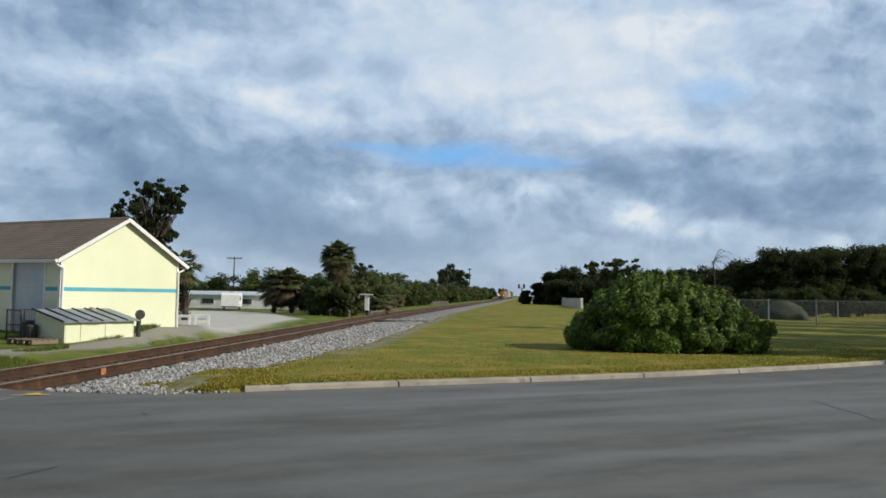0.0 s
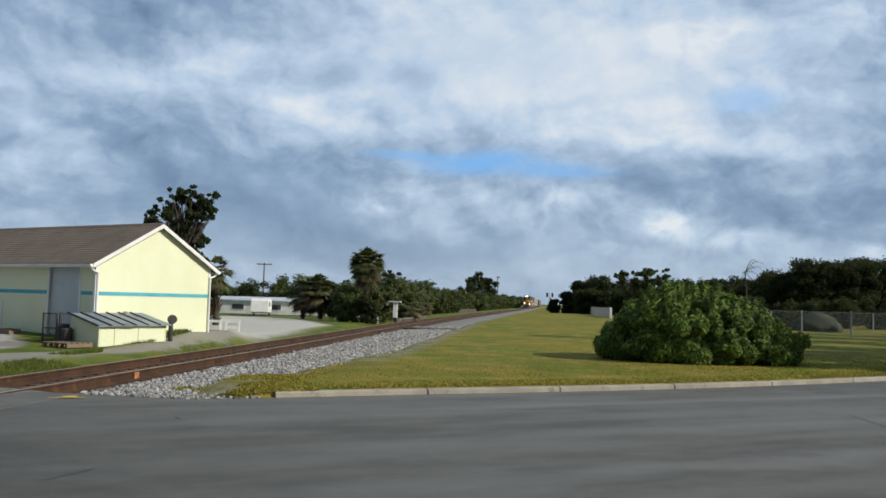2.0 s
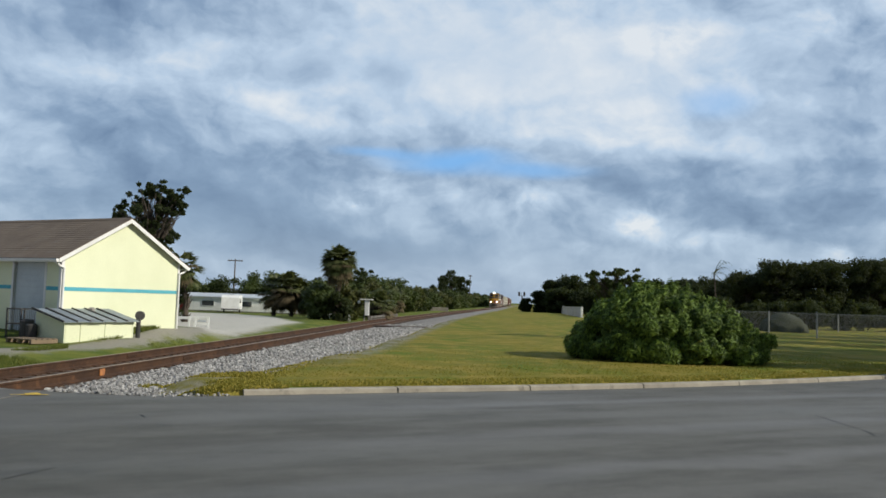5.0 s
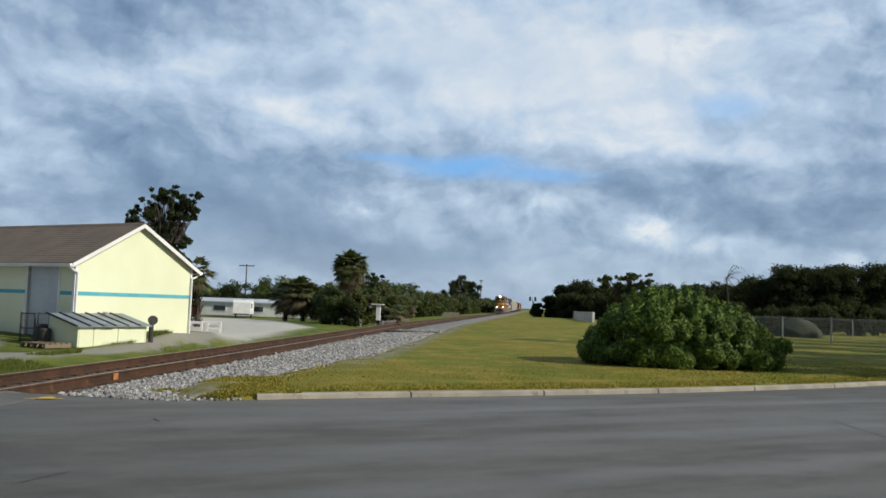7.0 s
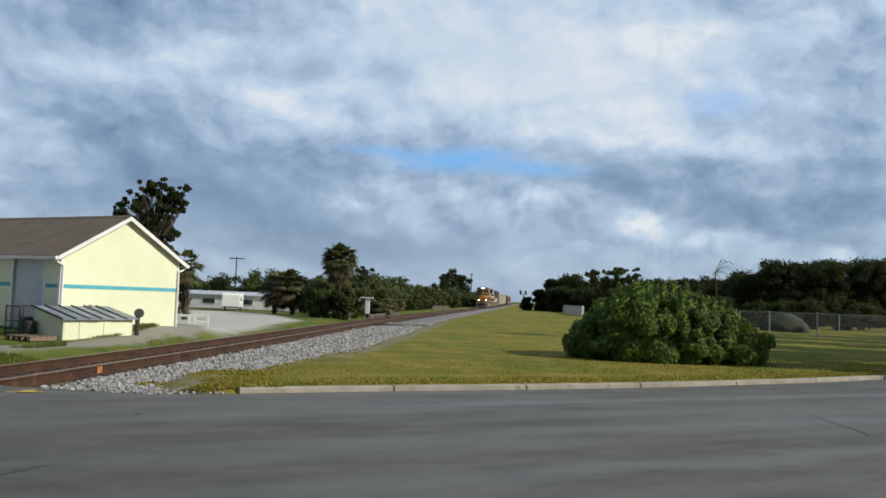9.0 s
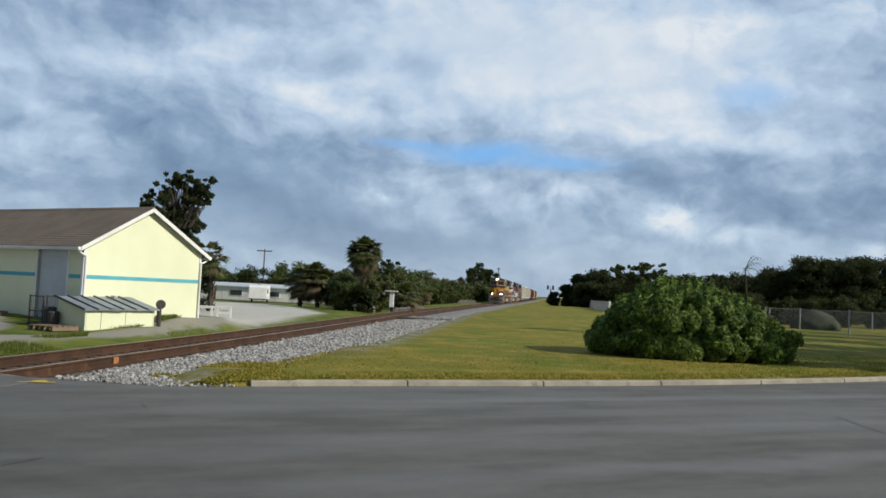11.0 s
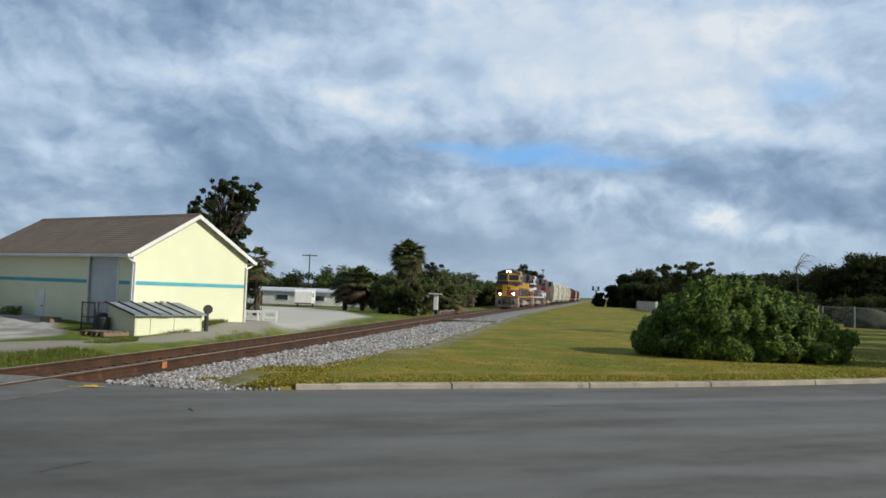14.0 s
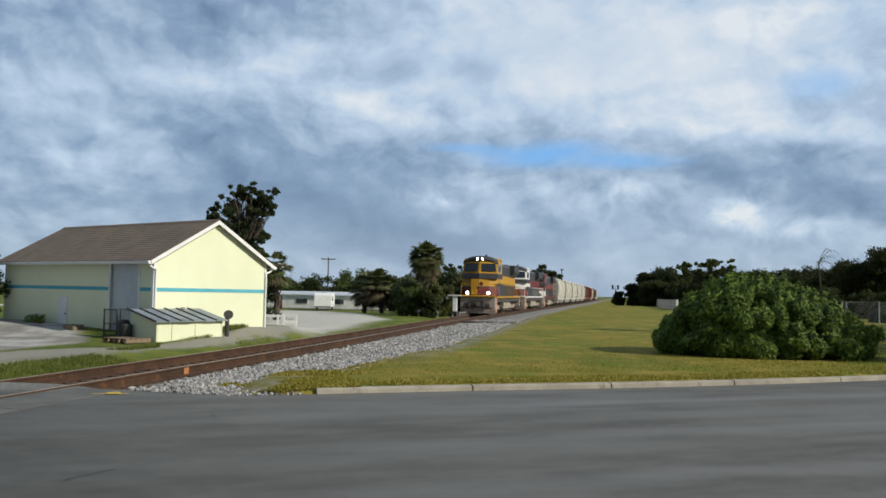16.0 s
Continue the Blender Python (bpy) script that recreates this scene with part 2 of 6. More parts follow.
TRACK = [(-9.17, 5.0)]                    # centre line of the track, every half metre
while TRACK[-1][1] < 720:
    TRACK.append((TRACK[-1][0] + 0.5 * track_slope(TRACK[-1][1]), TRACK[-1][1] + 0.5))
TRACK = [(TRACK[0][0] - 0.090 * (5 - y), y) for y in np.arange(-40, 5, 0.5)] + TRACK


def track_x(y):
    k = (y + 40) / 0.5
    i = int(min(max(k, 0), len(TRACK) - 2))
    return TRACK[i][0] + (TRACK[i + 1][0] - TRACK[i][0]) * (k - i)


def kerb_y(x):
    """The face of the kerb along the far side of the road."""
    if x < 0:
        return 15.45 + 0.47 * x
    u = min(x, 14)
    return 15.45 + 0.42 * u + 0.0125 * u * u + 0.77 * (x - u)


def shoulder(y):
    """How far the stones reach on the lawn side of the track."""
    return 3.75 + 0.55 * smooth(16, 30, y)


def ground_z(x, y):
    off = x - track_x(y)
    if off > 0:                            # the lawn lies level with the kerb, a little higher in places
        w = shoulder(y)
        z = 0.10 + 0.10 * smooth(5, 30, off) * noise.noise(Vector((x * 0.05, y * 0.05, 0)))
        z -= 0.46 * (1 - smooth(w - 0.5, w + 0.7, off))
    else:
        z = -0.04 + 0.40 * smooth(2.0, 3.5, -off) * smooth(24.5, 30, y) * (1 - smooth(31.5, 39, y))
        z -= 0.50 * smooth(4, 9, -off) * smooth(62, 92, y)
        z -= 0.31 * (1 - smooth(1.5, 3.2, -off))
    return z + 0.02 * noise.noise(Vector((x * 0.4, y * 0.4, 3)))


def on_road(x, y):
    if y < -35:
        return False
    if x > -4.2:
        return y < kerb_y(x) + 0.10
    return y < 13.3 - 0.10 * (x + 4.2) * (1 if x > -8 else 0) + (0.38 if x <= -8 else 0)


# ---- ground, road, kerb ----
def grass_ground_material():
    m = bpy.data.materials.new("ground")
    m.use_nodes = True
    N = Nodes(m.node_tree)
    b = N.nodes["Principled BSDF"]
    p = N.add("ShaderNodeNewGeometry").outputs["Position"]
    x, y, z = N.xyz(p)
    n_big, n_mid = N.noise(p, 0.13, 4.0, 0.6), N.noise(p, 0.8, 5.0, 0.6)
    n_fine = N.noise(p, 14.0, 4.0, 0.7)
    blades = N.noise(N.vmath("MULTIPLY", p, (1, 0.35, 1)), 34.0, 3.0, 0.7)
    grass = N.mix(N.step(n_big, 0.38, 0.62), (0.215, 0.180, 0.027), (0.130, 0.142, 0.019))
    patch = N.noise(p, 0.28, 4.0, 0.6)
    grass = N.mix(N.step(patch, 0.50, 0.62, 0, 0.85), grass, (0.105, 0.150, 0.012))
    grass = N.mix(N.step(n_mid, 0.46, 0.66, 0, 0.85), grass, (0.29, 0.222, 0.048))
    grass = N.mix(N.step(n_fine, 0.50, 0.75, 0, 0.5), grass, (0.095, 0.10, 0.016))
    # gravel, weeds and worn tracks on the far side of the railway, in strips that follow it
    line = N.math("ADD", N.math("ADD", -9.62, N.math("MULTIPLY", y, 0.090)), N.math("ADD", N.math("MULTIPLY", N.math("MAXIMUM", N.math("SUBTRACT", y, 26.0), 0.0), -0.020), N.math("MULTIPLY", N.math("MAXIMUM", N.math("SUBTRACT", y, 70.0), 0.0), 0.035)))
    off = N.math("SUBTRACT", x, line)
    wig = N.math("MULTIPLY", N.math("SUBTRACT", n_mid, 0.5), 3.0)
    wig2 = N.math("MULTIPLY", N.math("ADD", wig, N.math("MULTIPLY", N.math("SUBTRACT", n_fine, 0.5), 2.0)), 0.45)
    rag = N.math("ADD", off, wig2)
    sand = N.mix(N.step(n_fine, 0.3, 0.75), (0.56, 0.54, 0.48), (0.42, 0.40, 0.34))
    dirt = N.mix(N.step(n_fine, 0.3, 0.75), (0.33, 0.31, 0.265), (0.22, 0.205, 0.175))
    green = N.mix(N.step(n_mid, 0.35, 0.65), (0.070, 0.105, 0.014), (0.15, 0.165, 0.030))
    grass = N.mix(N.step(off, -0.6, -1.4), grass, green)
    gravel = N.math("MULTIPLY", N.step(rag, -2.0, -1.5), N.step(rag, -0.8, -1.2))
    gravel = N.math("MULTIPLY", gravel, N.step(y, 64, 50))
    khaki = N.math("MULTIPLY", N.math("MULTIPLY", N.step(rag, -4.6, -4.0), N.step(rag, -2.8, -3.3)), N.step(y, 25, 22))
    khaki = N.math("MULTIPLY", khaki, N.step(n_fine, 0.30, 0.62, 0.35, 0.95))
    lane_in, lane_out = N.step(y, 18, 27, -6.4, -3.35), N.step(y, 18, 27, -4.2, -2.6)
    lane = N.math("MULTIPLY", N.step(N.math("SUBTRACT", rag, lane_in), -0.3, 0.2), N.step(N.math("SUBTRACT", rag, lane_out), 0.3, -0.2))
    lane = N.math("MULTIPLY", N.math("MULTIPLY", lane, N.step(n_fine, 0.25, 0.5, 0.6, 0.95)), N.step(y, 46, 38))
    lot = N.math("ADD", N.math("ADD", y, wig2), N.math("MULTIPLY", N.math("ADD", x, 10.3), 0.9))
    lot = N.math("MULTIPLY", N.step(lot, 33.6, 35.4), N.step(N.math("ADD", y, wig2), 92, 86))
    side = N.math("ADD", N.math("ADD", x, wig2), N.math("MULTIPLY", N.math("MAXIMUM", N.math("SUBTRACT", y, 53.0), 0.0), 0.36))
    lot = N.math("MULTIPLY", N.math("MULTIPLY", lot, N.step(side, -8.6, -9.8)), N.step(n_mid, 0.22, 0.42, 0.45, 1.0))
    apron = N.math("MULTIPLY", N.step(N.math("ADD", rag, N.step(y, 24, 29, 0.0, 2.6)), -6.0, -6.6), N.step(y, 36, 34))
    apron = N.math("MULTIPLY", apron, N.step(N.math("ADD", y, N.math("MULTIPLY", x, 0.53)), 20.6, 20.0))
    strip = N.math("MAXIMUM", N.math("MAXIMUM", gravel, khaki), lane)
    path = N.math("MULTIPLY", N.step(N.math("ADD", off, N.math("MULTIPLY", wig, 0.3)), 4.5, 4.9), N.step(N.math("ADD", off, N.math("MULTIPLY", wig, 0.4)), 5.9, 5.2))
    path = N.math("MULTIPLY", N.math("MULTIPLY", path, N.step(y, 18, 26)), N.step(N.math("ADD", n_mid, N.math("MULTIPLY", N.math("SUBTRACT", n_fine, 0.5), 0.6)), 0.30, 0.66))
    edge = N.math("MULTIPLY", N.step(rag, 4.7, 3.9), N.step(off, 1.0, 2.0))
    edge = N.math("MAXIMUM", path, N.math("MULTIPLY", edge, N.step(n_mid, 0.40, 0.58)))
    col = N.mix(N.math("MAXIMUM", strip, edge), grass, dirt)
    col = N.mix(lot, col, sand)
    col = N.mix(apron, col, N.mix(N.step(n_mid, 0.40, 0.62), (0.24, 0.225, 0.20), (0.44, 0.43, 0.40)))
    N.put(b, "Base Color", col)
    b.inputs["Roughness"].default_value = 0.95
    b.inputs["Specular IOR Level"].default_value = 0.15
    bp = N.add("ShaderNodeBump")
    bp.inputs["Strength"].default_value, bp.inputs["Distance"].default_value = 0.5, 0.05
    N.put(bp, "Height", N.math("ADD", blades, n_fine))
    N.links.new(bp.outputs[0], b.inputs["Normal"])
    return m


def asphalt_material():
    m = bpy.data.materials.new("asphalt")
    m.use_nodes = True
    N = Nodes(m.node_tree)
    b = N.nodes["Principled BSDF"]
    p = N.add("ShaderNodeNewGeometry").outputs["Position"]
    # lanes run along the road: turn the coordinates to follow it
    u = N.vmath("DOT_PRODUCT", p, (0.905, 0.425, 0))
    v = N.vmath("DOT_PRODUCT", p, (-0.425, 0.905, 0))
    q = N.vec(N.math("MULTIPLY", u, 0.10), v, 0)
    lanes, patch = N.noise(q, 0.55, 3.0, 0.5), N.noise(p, 0.35, 4.0, 0.6)
    grit, speck = N.noise(p, 60.0, 3.0, 0.7), N.noise(p, 9.0, 5.0, 0.7)
    col = N.mix(N.step(lanes, 0.36, 0.64), (0.082, 0.078, 0.064), (0.118, 0.112, 0.095))
    col = N.mix(N.step(patch, 0.48, 0.7, 0, 0.5), col, (0.072, 0.067, 0.058))
    mott = N.noise(N.vec(N.math("MULTIPLY", u, 0.35), v, 0.5), 1.6, 6.0, 0.65)
    col = N.mix(N.step(mott, 0.42, 0.66, 0, 0.55), col, (0.140, 0.136, 0.120))
    col = N.mix(N.step(mott, 0.48, 0.34, 0, 0.5), col, (0.058, 0.055, 0.044))
    # pale wheel lanes, stronger to the right, and a darker stretch up to the crossing
    worn = None
    for centre, half in ((9.25, 0.55), (7.1, 0.5), (12.1, 0.5), (3.6, 0.6)):
        band = N.step(N.math("ABSOLUTE", N.math("SUBTRACT", N.math("ADD", v, N.math("MULTIPLY", N.math("SUBTRACT", patch, 0.5), 1.2)), centre)), half, 0.0)
        worn = band if worn is None else N.math("MAXIMUM", worn, band)
    worn = N.math("MULTIPLY", worn, N.step(N.math("ADD", u, N.math("MULTIPLY", N.math("SUBTRACT", lanes, 0.5), 6.0)), 0.0, 8.0, 0.15, 1.0))
    col = N.mix(N.math("MULTIPLY", worn, 0.6), col, (0.165, 0.162, 0.155))
    rest = N.step(N.math("ADD", u, N.math("ADD", N.math("MULTIPLY", N.math("SUBTRACT", patch, 0.5), 7.0), N.math("MULTIPLY", v, 0.35))), 6.5, 1.0)
    col = N.mix(N.math("MULTIPLY", rest, 0.80), col, N.mix(N.step(N.noise(p, 2.2, 6.0, 0.7), 0.35, 0.68), (0.042, 0.041, 0.032), (0.078, 0.074, 0.060)))
    dust = N.math("MULTIPLY", N.step(N.math("ADD", v, N.math("MULTIPLY", patch, 1.6)), 15.3, 16.4), N.step(u, 1.5, -0.5))
    col = N.mix(N.math("MULTIPLY", dust, N.step(speck, 0.35, 0.6)), col, (0.21, 0.20, 0.175))
    col = N.mix(N.step(speck, 0.55, 0.8, 0, 0.5), col, (0.055, 0.055, 0.052))
    g = N.math("ADD", 0.75, N.math("MULTIPLY", grit, 0.5))
    col = N.mix(1.0, col, N.vec(g, g, g), "MULTIPLY")
    blot = N.math("ADD", 0.80, N.math("MULTIPLY", N.noise(p, 3.5, 7.0, 0.7), 0.40))
    col = N.mix(1.0, col, N.vec(blot, blot, blot), "MULTIPLY")
    N.put(b, "Base Color", col)
    N.put(b, "Roughness", N.step(lanes, 0.3, 0.7, 0.78, 0.60))
    b.inputs["Specular IOR Level"].default_value = 0.4
    bp = N.add("ShaderNodeBump")
    bp.inputs["Strength"].default_value, bp.inputs["Distance"].default_value = 0.35, 0.012
    N.put(bp, "Height", N.math("ADD", grit, N.math("MULTIPLY", speck, 0.6)))
    N.links.new(bp.outputs[0], b.inputs["Normal"])
    return m


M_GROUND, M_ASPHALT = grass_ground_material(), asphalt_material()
M_CONCRETE = material("kerb_concrete", (0.37, 0.335, 0.265), (0.26, 0.235, 0.19), 1.5, 30, 0.9, third=(0.21, 0.19, 0.155))
M_CRACK = material("crack_tar", (0.035, 0.035, 0.035), rough=0.7, bump=0)
M_RAIL = material("rusty_rail", (0.072, 0.034, 0.015), (0.038, 0.019, 0.010), 2.0, 30, 0.85, third=(0.11, 0.050, 0.022))
M_SHINE = material("worn_rail_head", (0.34, 0.27, 0.20), (0.24, 0.185, 0.14), 2.0, 30, 0.5, metal=0.3, bump=0.05)
M_TIE = material("creosoted_tie", (0.085, 0.060, 0.044), (0.045, 0.032, 0.025), 3, 40, 0.9, rnd=0.3)
M_BALLAST = material("ballast_bed", (0.22, 0.21, 0.195), (0.14, 0.13, 0.12), 9, 60, 0.95, bump=0.8, third=(0.30, 0.29, 0.27), coords="World")
M_DIRT = material("rusty_bed", (0.20, 0.14, 0.092), (0.08, 0.055, 0.038), 0.9, 40, 0.95, third=(0.30, 0.225, 0.155))
M_STONE = material("ballast_stone", (0.37, 0.36, 0.34), (0.20, 0.195, 0.185), 4, 50, 0.9, bump=0, island=0.45)


def make_ground():
    # fine cells near, coarse ones out to the horizon
    xs = sorted(set(np.concatenate([np.arange(-60, 60.1, 1.0), np.arange(-300, 301, 20.0), [-4000, -2000, -1000, -600, 600, 1000, 2000, 4000]])))
    ys = sorted(set(np.concatenate([np.arange(-36, 90.1, 1.0), np.arange(100, 300, 10.0), [-3000, -800, -200, -80, 340, 400, 500, 650, 900, 1500, 3000, 4500]])))
    verts = []
    for y in ys:
        for x in xs:
            z = ground_z(x, y)
            if on_road(x, y - 0.8) or on_road(x, y):
                z = -0.36
            verts.append((x, y, z))
    w = len(xs)
    faces = [(j * w + i, j * w + i + 1, (j + 1) * w + i + 1, (j + 1) * w + i) for j in range(len(ys) - 1) for i in range(w - 1)]
    tagged(mesh_object("ground", verts, faces, M_GROUND, smooth=True), "mown yellow-green lawn and sandy gravel", "ground", kind="structure")
    # road sheet
    cols = list(np.arange(-70, 90.1, 1.0))
    verts, faces = [], []
    for x in cols:
        far = kerb_y(x) if x > -4.2 else (13.35 - 0.10 * (x + 4.2) if x > -8 else 14.1)
        rows = [-34.0, -10.0, 0.0, 6.0, far - 3, far]
        for i, y in enumerate(rows):
            verts.append((x, y, 0.0 if i < 5 else -0.012))
    k = 6
    faces = [(i * k + j, (i + 1) * k + j, (i + 1) * k + j + 1, i * k + j + 1) for i in range(len(cols) - 1) for j in range(k - 1)]
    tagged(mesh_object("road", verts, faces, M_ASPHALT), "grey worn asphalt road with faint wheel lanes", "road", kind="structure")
    # lawn edge that fills in behind the kerb
    verts, faces = [], []
    for x in np.arange(-4.6, 60, 0.35):
        y = kerb_y(x)
        for d, z in ((0.0, -0.05), (0.16, 0.082 - 0.235 * smooth(-3.4, -4.6, x)), (0.6, 0.11 - 0.29 * smooth(-3.2, -4.6, x)), (1.4, min(0.12, ground_z(x, y + 1.4) + 0.03)), (2.4, ground_z(x, y + 2.4) - 0.04)):
            verts.append((x - 0.4 * d, y + d, z + 0.012 * noise.noise(Vector((x * 2, d * 3, 0)))))
    n = len(verts) // 5
    faces = [(i * 5 + j, (i + 1) * 5 + j, (i + 1) * 5 + j + 1, i * 5 + j + 1) for i in range(n - 1) for j in range(4)]
    tagged(mesh_object("lawn_edge", verts, faces, M_GROUND, smooth=True), "mown grass verge behind the concrete kerb", "grass", kind="structure")


def make_kerb():
    kerb = thing("kerb", Matrix(), "weathered pale concrete kerb along the road", "kerb", kind="structure")
    x = -3.3
    while x < 45:
        dx = 2.55
        bm = B()
        prev = None
        steps = 5
        for s in range(steps + 1):
            xx = x + (dx - 0.03) * s / steps
            yy = kerb_y(xx)
            t = Vector((1, kerb_y(xx + 0.1) * 10 - yy * 10, 0)).normalized()
            nrm = Vector((-t.y, t.x, 0))
            ring = [bm.verts.new(Vector((xx, yy, 0)) + nrm * o + Vector((0, 0, z))) for o, z in ((-0.02, -0.1), (0.0, 0.06), (0.03, 0.082), (0.17, 0.086), (0.17, -0.1))]
            if prev:
                for i in range(5):
                    bm.faces.new((prev[i], ring[i], ring[(i + 1) % 5], prev[(i + 1) % 5]))
            else:
                bm.faces.new(ring)
            prev = ring
        bm.faces.new(prev[::-1])
        bmesh.ops.recalc_face_normals(bm, faces=bm.faces[:])
        part("kerb_stone", bm, M_CONCRETE, kerb)
        x += dx


def sweep(bm, profile, y0, y1, off, step=1.0):
    """Pulls a profile (across, up) along the track at a distance from its centre line."""
    prev = None
    y = y0
    while y <= y1 + 1e-6:
        s = track_slope(y)
        n = Vector((1, -s, 0)).normalized()
        c = Vector((track_x(y), y, 0))
        ring = [bm.verts.new(c + n * (off + a) + Vector((0, 0, z))) for a, z in profile]
        if prev:
            for i in range(len(ring)):
                j = (i + 1) % len(ring)
                bm.faces.new((prev[i], prev[j], ring[j], ring[i]))
        prev = ring
        y += step if y < 150 else 6.0
    return bm


def make_track():
    track = thing("railway_track", Matrix(), "single railway track with rusty rails on grey ballast", "railway", kind="structure")
    web = [(-0.08, -0.20), (0.08, -0.20), (0.08, -0.17), (0.016, -0.14), (0.016, -0.035), (0.036, -0.02), (0.036, 0.015), (-0.036, 0.015), (-0.036, -0.02), (-0.016, -0.035), (-0.016, -0.14), (-0.08, -0.17)]
    for off in (-0.755, 0.755):
        part("rail", sweep(B(), web, -40, 700, off), M_RAIL, track)
        part("rail_head", sweep(B(), [(-0.034, 0.019), (-0.034, 0.012), (0.034, 0.012), (0.034, 0.019)], -40, 700, off), M_SHINE, track, "worn shiny running surface")
    part("track_bed", sweep(B(), [(-1.30, -0.21), (-1.30, -0.35), (1.05, -0.35), (1.05, -0.21)], 13.4, 300, 0.0), M_DIRT, track, "rusty brown dirt between the rails")
    bm = B()
    box(bm, (-1.3, -0.115, -0.25), (1.3, 0.115, -0.198), 0.01)
    me = bpy.data.meshes.new("tie")
    bm.to_mesh(me), bm.free()
    me.materials.append(M_TIE)
    y = 13.7
    for i in range(290):
        s = track_slope(y)
        t = new("tie", me)
        t.parent = track
        t.matrix_basis = pose(track_x(y) + random.uniform(-0.05, 0.05), y, random.uniform(-0.012, 0.008), 0, 0, -math.degrees(math.atan(s)) + random.uniform(-0.8, 0.8))
        y += 0.5
    bm = B()
    box(bm, (-0.17, -0.10, -0.215), (0.17, 0.10, -0.183), 0.006)
    plate = bpy.data.meshes.new("tie_plate")
    bm.to_mesh(plate), bm.free()
    plate.materials.append(M_RAIL)
    for i in range(140):
        y = 13.7 + 0.5 * (i // 2)
        t = new("tie_plate", plate)
        t.parent = track
        t.matrix_basis = pose(track_x(y) + (0.755 if i % 2 else -0.755), y, 0, 0, 0, -4)
    bm = B()
    box(bm, (0.018, -0.45, -0.135), (0.034, 0.45, -0.045), 0.004)
    for k in range(6):
        rod(bm, (0.034, -0.38 + 0.152 * k, -0.09), (0.050, -0.38 + 0.152 * k, -0.09), 0.018, sides=6)
    bar = bpy.data.meshes.new("joint_bar")
    bm.to_mesh(bar), bm.free()
    bar.materials.append(M_RAIL)
    for off in (-0.755, 0.755):
        for y in (22.4, 34.3, 46.2):
            t = new("joint_bar", bar)
            t.parent = track
            t.matrix_basis = pose(track_x(y) + off, y, 0, 0, 0, -math.degrees(math.atan(track_slope(y))))
    # ballast bed: shoulder to the lawn side widens into a stony path further off
    verts, faces = [], []
    ys = list(np.arange(13.2, 120, 1.0)) + list(np.arange(120, 700, 10.0))
    for y in ys:
        c = track_x(y)
        wide = shoulder(y) + 0.18 * noise.noise(Vector((0, y * 0.5, 9)))
        for a, z in ((-2.6, -0.31), (-1.55, -0.27), (0, -0.26), (1.15, -0.235), (1.9, -0.20), (wide, -0.17), (wide + 0.4, -0.45)):
            verts.append((c + a, y, z + 0.025 * noise.noise(Vector((a * 3, y * 1.7, 0)))))
    k = 7
    faces = [(i * k + j, i * k + j + 1, (i + 1) * k + j + 1, (i + 1) * k + j) for i in range(len(ys) - 1) for j in range(k - 1)]
    tagged(mesh_object("ballast_bed", verts, faces, M_BALLAST, track, smooth=True), "grey crushed stone ballast")


make_ground()
make_kerb()
make_track()


# ---- the yellow building ----
M_CREAM = material("cream_siding", (0.76, 0.79, 0.555), (0.71, 0.74, 0.51), 0.8, 30, 0.8, bump=0.05, amount=0.6)
M_STRIPE = material("turquoise_stripe", (0.10, 0.42, 0.50), (0.08, 0.36, 0.44), 2, 30, 0.7, bump=0.03)
M_WHITE = material("white_trim", (0.80, 0.80, 0.78), (0.70, 0.70, 0.67), 1.5, 30, 0.6, bump=0.03)
M_SHINGLE = material("brown_shingle", (0.175, 0.135, 0.100), (0.140, 0.108, 0.082), 1.2, 30, 0.95, bump=0.3, third=(0.175, 0.15, 0.125), island=0.06)
M_DOOR = material("pale_grey_door", (0.55, 0.60, 0.62), (0.48, 0.53, 0.56), 1.2, 25, 0.5, bump=0.03)
M_DARK = material("dark_metal", (0.035, 0.035, 0.035), (0.06, 0.055, 0.05), 4, 40, 0.6, bump=0.05)
M_TIN = material("corrugated_tin", (0.46, 0.50, 0.52), (0.32, 0.36, 0.38), 1.2, 20, 0.5, metal=0.3, third=(0.25, 0.26, 0.26), bump=0.1)
M_WOOD = material("weathered_wood", (0.26, 0.19, 0.12), (0.17, 0.13, 0.09), 3, 30, 0.9, stretch=(1, 8, 1))
M_GREYWOOD = material("grey_wood", (0.30, 0.28, 0.25), (0.20, 0.185, 0.165), 3, 30, 0.9, rnd=0.2)
BUILD = pose(-12.45, 26.6, 0, 0, 0, -28)
GL, LL, EAVE, RIDGE = 5.08, 9.6, 2.80, 4.22   # gable length, long side, eave and ridge heights


